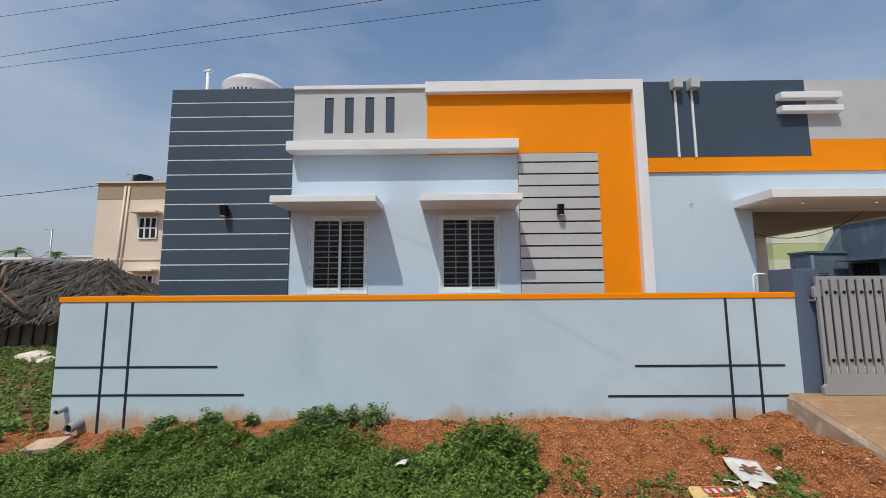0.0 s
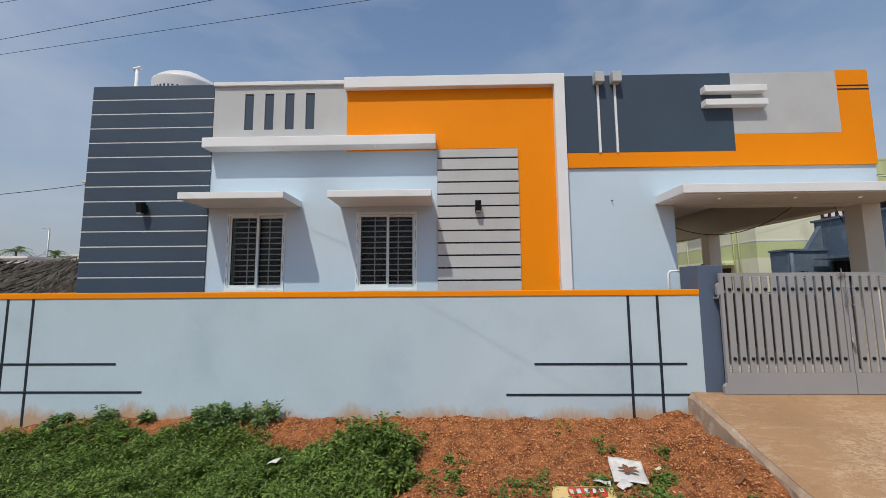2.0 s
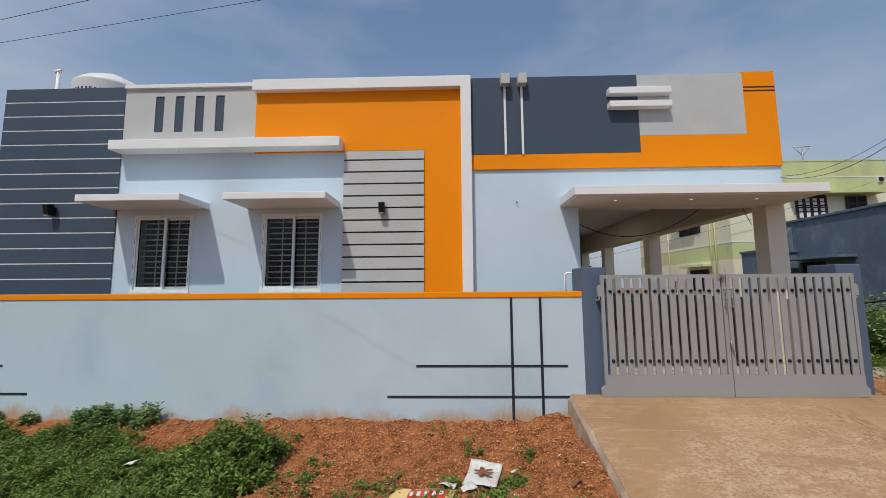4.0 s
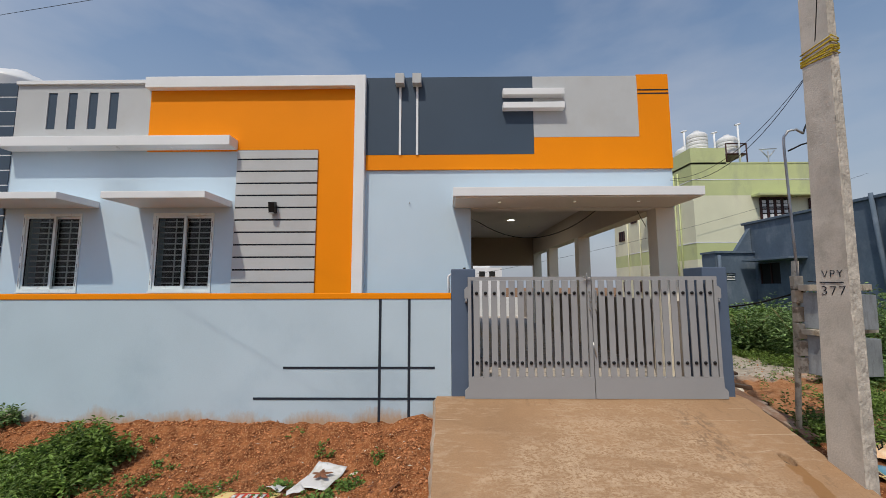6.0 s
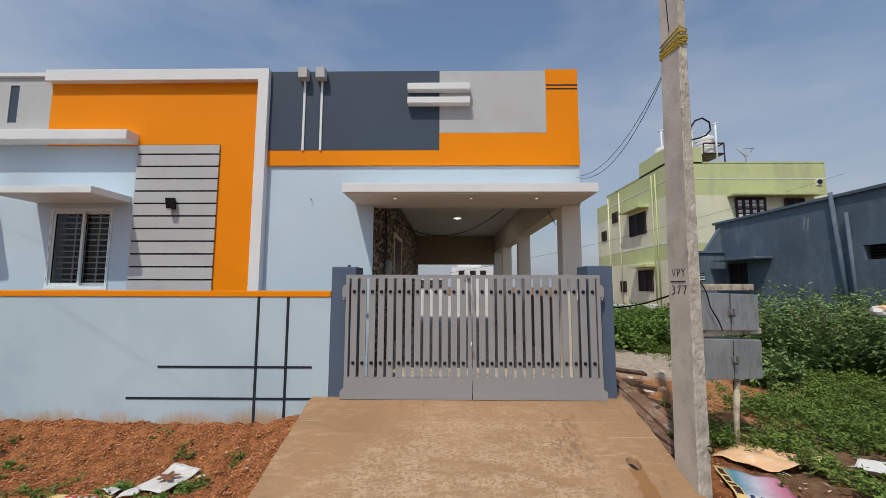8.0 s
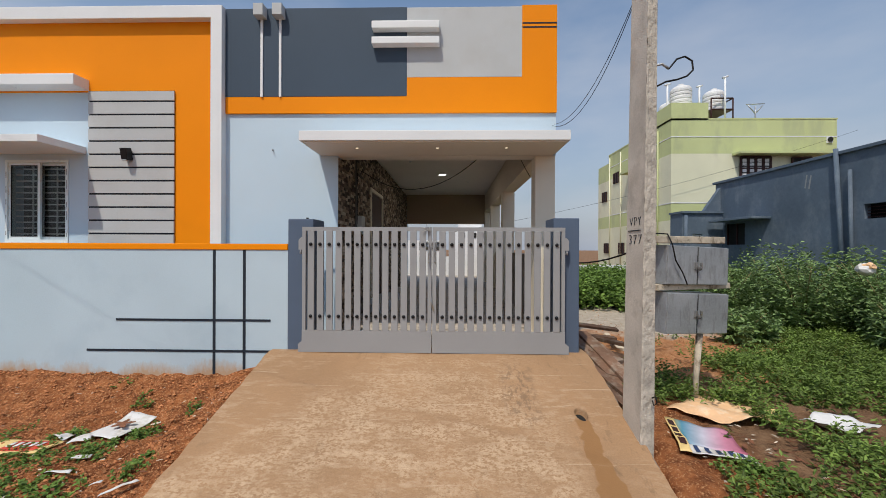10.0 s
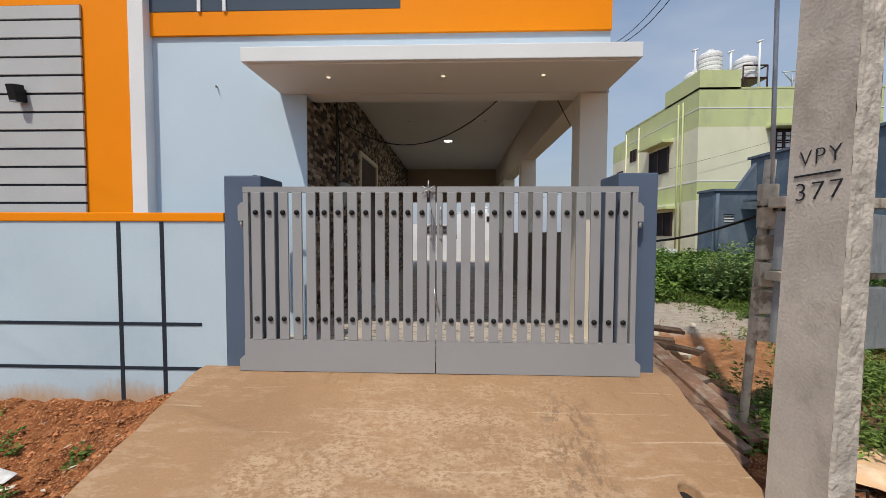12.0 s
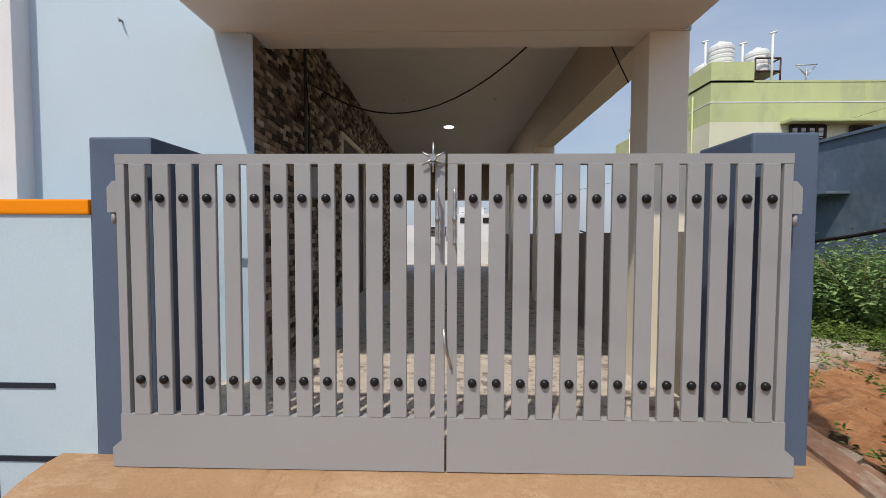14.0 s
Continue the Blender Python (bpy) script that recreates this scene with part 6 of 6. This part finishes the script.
def scatter(count, x0, x1, y0, y1, density, seed):
    """Feet of plants on the ground, kept where density(x, y, noise) says so."""
    rng = np.random.default_rng(seed)
    x, y, k = rng.uniform(x0, x1, count), rng.uniform(y0, y1, count), rng.random(count)
    patch = np.array([noise.noise(Vector((a * 1.3, b * 1.3, seed))) + 0.5 * noise.noise(Vector((a * 4, b * 4, seed + 7))) for a, b in zip(x, y)])
    keep = k < density(x, y, patch)
    x, y, patch = x[keep], y[keep], patch[keep]
    return np.stack([x, y, ground_height(x, y) - 0.02], 1), patch


def front_density(x, y, p):
    edge = 0.95 + 0.25 * p
    cover = smooth_step((edge - x) / 0.25)
    top = 4.79 - 0.18 * smooth_step((x + 0.9) / 0.4) + 0.10 * p - 0.20 * smooth_step((-3.6 - x) / 0.4) * smooth_step((x + 4.9) / 0.3)
    heap = 1 - (x < -3.75 + 0.15 * p) * (x > -6.0) * (y > 4.42 + 0.18 * (x + 4.4) ** 2 * (x > -4.4) + 0.10 * p)
    return np.clip((cover * smooth_step((top - y) / 0.12) + 0.02 * (p > 0.2) * (x < 1.2)) * heap * smooth_step((y - 2.45 - 0.6 * p) / 0.7), 0, 1)


feet, patch = scatter(30000, -9.5, 1.6, 1.5, 4.9, front_density, 3)
rng = np.random.default_rng(8)
swell = np.array([noise.noise(Vector((a * 3.1, b * 3.1, 4.0))) + 0.6 * noise.noise(Vector((a * 7.5, b * 7.5, 9.0))) for a, b in feet[:, :2]])
feet, swell = feet[swell > -0.62], swell[swell > -0.62]
tall = (0.07 + 0.11 * rng.random(len(feet))) * (1 + 1.15 * np.clip(swell, -0.62, 0.9)) * (1.12 - 0.6 * smooth_step((feet[:, 1] - 4.2) / 0.6))
leaf_cloud("weed_cover", "dense low green weeds covering the bank", feet, tall, 26, 0.047, LEAF, 0.7, 4, width=0.17)
tips = swell > 0.1
leaf_cloud("weed_tips", "paler young shoots above the weeds on the bank", feet[tips][::2], tall[tips][::2] * 1.22, 9, 0.040, LEAF_TIP, 0.6, 5, width=0.19)


def clump(x, y, r, h, n, seed):
    g = np.random.default_rng(seed)
    a, q = g.uniform(0, 2 * np.pi, n), r * np.sqrt(g.random(n))
    px, py = x + q * np.cos(a), np.minimum(y + q * np.sin(a), 4.88)
    hs = h * (1 - 0.55 * (q / r) ** 2) * g.uniform(0.7, 1.1, n)
    return np.stack([px, py, ground_height(px, py) - 0.02], 1), hs


def weed_plants():
    spots = [(0.15, 4.05, 0.42, 0.26, 100), (0.50, 4.32, 0.32, 0.44, 90), (0.80, 4.34, 0.24, 0.52, 60), (0.88, 4.05, 0.26, 0.24, 50), (0.30, 4.42, 0.20, 0.30, 30), (1.02, 4.45, 0.10, 0.34, 8), (-1.45, 4.80, 0.18, 0.22, 24), (-1.25, 4.82, 0.12, 0.27, 18), (-0.98, 4.86, 0.06, 0.30, 6), (-0.72, 4.84, 0.10, 0.30, 14),
             (-3.3, 4.86, 0.16, 0.16, 14), (-2.7, 4.87, 0.10, 0.22, 9), (-2.2, 4.88, 0.05, 0.2, 4)]
    for i, (x, y, r, h, n) in enumerate(spots):
        b, hs = clump(x, y, r, h, n, 30 + i)
        leaf_cloud("weed_clump", "taller leafy green weed clump by the wall", b, hs, 30, 0.062, LEAF_DARK if y > 4.75 else LEAF, 0.45, 60 + i, width=0.22)
    small = [(1.55, 4.35, 0.14, 0.12, 12), (2.35, 4.05, 0.16, 0.12, 16), (3.55, 4.12, 0.12, 0.13, 12), (3.15, 4.55, 0.10, 0.10, 8), (3.75, 4.5, 0.09, 0.10, 8), (2.1, 3.8, 0.25, 0.12, 22), (1.35, 3.95, 0.3, 0.13, 30), (3.4, 3.75, 0.12, 0.10, 10),
             (2.7, 3.55, 0.3, 0.10, 40), (2.75, 4.75, 0.08, 0.09, 5), (3.05, 3.55, 0.28, 0.12, 60), (3.30, 3.78, 0.20, 0.11, 36), (3.96, 3.48, 0.14, 0.09, 24), (3.2, 3.3, 0.35, 0.10, 70), (2.85, 3.98, 0.18, 0.11, 26), (3.55, 3.2, 0.25, 0.08, 30), (3.48, 4.05, 0.10, 0.10, 12), (8.56, 3.38, 0.16, 0.13, 34), (8.75, 3.30, 0.14, 0.12, 26)]
    for i, (x, y, r, h, n) in enumerate(small):
        b, hs = clump(x, y, r, h, n, 130 + i)
        leaf_cloud("weed_tuft", "small green weed tuft on red soil", b, hs, 12, 0.038, LEAF_PALE, 0.8, 160 + i)


weed_plants()


def left_density(x, y, p):
    return np.clip(0.75 + 0.8 * p, 0, 1)


feet, patch = scatter(5200, -16.0, -4.85, 4.7, 12.0, left_density, 5)
rng = np.random.default_rng(9)
leaf_cloud("lot_weeds", "patchy low weeds on the empty lot", feet, 0.08 + 0.16 * rng.random(len(feet)), 10, 0.075, LEAF_PALE, 0.8, 14)


def right_density(x, y, p):
    near = smooth_step((x - 8.15) / 0.2) * smooth_step((5.6 + 0.4 * p - y) / 0.5) * np.clip(0.75 + 1.2 * p, 0.1, 1)
    side = smooth_step((x - 9.45 - 0.15 * (y - 4) + 0.7 * p) / 0.8)
    open_lot = 1 - 0.97 * smooth_step((y - 5.7 - 0.25 * (x - 9.0) + 0.5 * p) / 0.5) * smooth_step((10.6 + 0.4 * p - y) / 0.5) * smooth_step((12.3 - x + 0.8 * p) / 1.0)
    litter = 1 - (x > 8.15) * (x < 9.3) * (y < 4.55) * (y > 3.2) * 0.995
    litter *= 1 - (x > 9.65) * (x < 10.65) * (y > 3.75) * (y < 4.5) * 0.97
    litter *= 1 - (x < 8.8) * (y > 4.85) * (y < 6.8) * 0.93
    return np.clip(np.maximum(near, side) * open_lot * litter * smooth_step((y - 2.7 - 0.5 * p) / 0.5), 0, 1)


feet, patch = scatter(17000, 8.1, 16.5, 2.6, 10.8, right_density, 7)
rng = np.random.default_rng(10)
leaf_cloud("lot_weeds", "lush low weeds on the lot beside the ramp", feet, (0.10 + 0.18 * rng.random(len(feet))) * (1 + 0.8 * np.clip(patch, -0.5, 0.8)), 22, 0.055, LEAF_LOT, 0.75, 15, width=0.20)


def field_density(x, y, p):
    return np.clip(smooth_step((y - 10.6 - 0.5 * p) / 0.4) * (0.85 + 0.5 * p), 0, 1)


feet, patch = scatter(11000, 9.0, 18.2, 10.2, 19.0, field_density, 17)
rng = np.random.default_rng(12)
leaf_cloud("field_scrub", "thick green scrub in front of the neighbouring houses", feet, (0.35 + 0.45 * rng.random(len(feet))) * (1 + 0.7 * np.clip(patch, -0.6, 0.8)), 14, 0.13, LEAF_PALE, 0.6, 16)


def shrub(x, y, r, h, n, seed, leaf=0.10):
    g = np.random.default_rng(seed)
    s = thing("shrub", "wild leafy shrub with long pale-green leaves", "shrub", (x, y, float(ground_height(x, y))), "shrubs")
    a, q = g.uniform(0, 2 * np.pi, n), r * np.sqrt(g.random(n))
    px, py = x + q * np.cos(a) * 0.5, y + q * np.sin(a) * 0.5
    b = np.stack([px, py, ground_height(px, py)], 1)
    hs = h * g.uniform(0.55, 1.1, n)
    ob = leaf_cloud("foliage", "", b, hs, 30, leaf, LEAF_DARK, 0.62, seed + 1, category="", width=0.26)
    ob.parent = s
    ob.matrix_parent_inverse = world_of(s).inverted()
    for i in range(6):
        aa = 2 * math.pi * i / 6 + seed
        tube("stem", [(x, y, -0.2), (x + 0.2 * r * math.cos(aa), y + 0.2 * r * math.sin(aa), h * 0.4), (x + 0.5 * r * math.cos(aa), y + 0.5 * r * math.sin(aa), h * 0.75)], [0.02, 0.014, 0.008], STEM, s, "", 5)


for i, (x, y, r, h) in enumerate(((13.2, 8.0, 1.0, 1.6), (14.3, 7.6, 1.2, 1.7), (12.6, 9.2, 1.0, 1.4), (14.0, 9.4, 1.2, 1.7), (15.2, 8.6, 1.3, 1.6), (12.2, 10.2, 0.9, 1.2), (11.4, 7.1, 0.6, 0.6), (13.4, 6.4, 0.9, 0.9), (15.8, 7.0, 1.2, 1.5), (14.2, 11.0, 1.2, 1.4), (16.0, 10.4, 1.2, 1.5), (13.8, 7.0, 0.7, 1.35))):
    shrub(x, y, r, h, 84, 200 + i)
bag = thing("plastic_bag", "white and orange plastic bag caught in a shrub", "bag", (13.45, 6.95, 1.18))
bag.parent = None
rk = rock("bag_body", (13.22, 6.95, 1.20), 0.12, PAPER, 4.4, 0.8)
rk.parent = bag
rk.matrix_parent_inverse = world_of(bag).inverted()
rk = rock("bag_print", (13.24, 6.90, 1.25), 0.085, SACK, 7.1, 0.7)
rk.parent = bag
rk.matrix_parent_inverse = world_of(bag).inverted()

# loose soil clods on the bank
def clods():
    g = np.random.default_rng(21)
    co, faces = [], []
    shape = [(1, 0, 0), (-1, 0, 0), (0, 1, 0), (0, -1, 0), (0, 0, 1), (0, 0, -1)]
    tri = [(0, 2, 4), (2, 1, 4), (1, 3, 4), (3, 0, 4), (2, 0, 5), (1, 2, 5), (3, 1, 5), (0, 3, 5)]
    for k in range(34000):
        if k < 31000:
            x, y = g.uniform(-1.2, 4.32), g.uniform(3.2, 4.92)
        else:
            x, y = g.uniform(8.2, 12.5), g.uniform(5.6, 10.5)
        if x < 0.8 and y < 4.5:
            continue
        s = 0.003 + 0.016 * g.random() ** 5
        p = Vector((x, y, float(ground_height(x, y))))
        z = p.z + 0.035 * noise.noise(p * 1.7) + 0.045 * noise.noise(p * 5.5) + 0.034 * noise.noise(p * 13.0) + s * 0.3
        i = len(co)
        co += [(x + s * a * g.uniform(0.6, 1.3), y + s * b * g.uniform(0.6, 1.3), z + s * c * 0.8) for a, b, c in shape]
        faces += [(i + a, i + b, i + c) for a, b, c in tri]
    me = bpy.data.meshes.new("soil_clods")
    me.from_pydata(co, [], faces)
    me.materials.append(PEBBLE)
    tagged(new("soil_clods", me), "loose red soil clods and pebbles", "soil", kind="stuff")


clods()

# ---- stone cladding of the portico wall ----
def cladding():
    me = bpy.data.meshes.new("stone_block")
    bm = bmesh.new()
    add_box(bm, -0.001, 0.03, 0.003, 0.109, 0.002, 0.044)
    bmesh.ops.recalc_face_normals(bm, faces=bm.faces)
    bevelled(bm, 0.004, 1)
    bm.to_mesh(me)
    bm.free()
    me.materials.append(TILE)
    base = thing("stone_cladding", "brown and beige split-stone cladding on the portico wall", "cladding", (4.82, 10, 0.34), kind="structure")
    g = random.Random(31)
    rows = int((3.40 - 0.34) / 0.046)
    co, faces = [], []
    for r in range(rows):
        z = 0.34 + 0.046 * r
        k = 0
        y = 5.845 - 0.112 * ((r * 0.37) % 1.0)
        while y < 13.85:
            if 7.92 < y + 0.056 < 9.28 and z < 2.70:
                y += 0.112
                continue
            if y < 6.07 and z + 0.046 > 2.79:
                y += 0.112
                continue
            out = g.choice((0.0, 0.0, 0.008, 0.014))
            if 5.84 < y < 6.6 and z > 1.6:
                linked("stone_block", me, base, m=Matrix.Translation((4.80 + out, y, z)))
            else:
                i = len(co)
                y0, y1 = max(y + 0.004, 5.845), y + 0.109
                x1 = 4.83 + out
                co += [(4.80, y0, z + 0.002), (4.80, y1, z + 0.002), (4.80, y1, z + 0.044), (4.80, y0, z + 0.044), (x1, y0, z + 0.002), (x1, y1, z + 0.002), (x1, y1, z + 0.044), (x1, y0, z + 0.044)]
                faces += [tuple(i + j for j in f) for f in ((4, 5, 6, 7), (0, 1, 5, 4), (1, 2, 6, 5), (2, 3, 7, 6), (3, 0, 4, 7))]
            y += 0.112
    far = bpy.data.meshes.new("stone_blocks")
    far.from_pydata(co, [], faces)
    far.materials.append(TILE_FAR)
    tagged(linked("stone_blocks", far, base), "rows of brown and beige stone blocks", kind="stuff")


cladding()
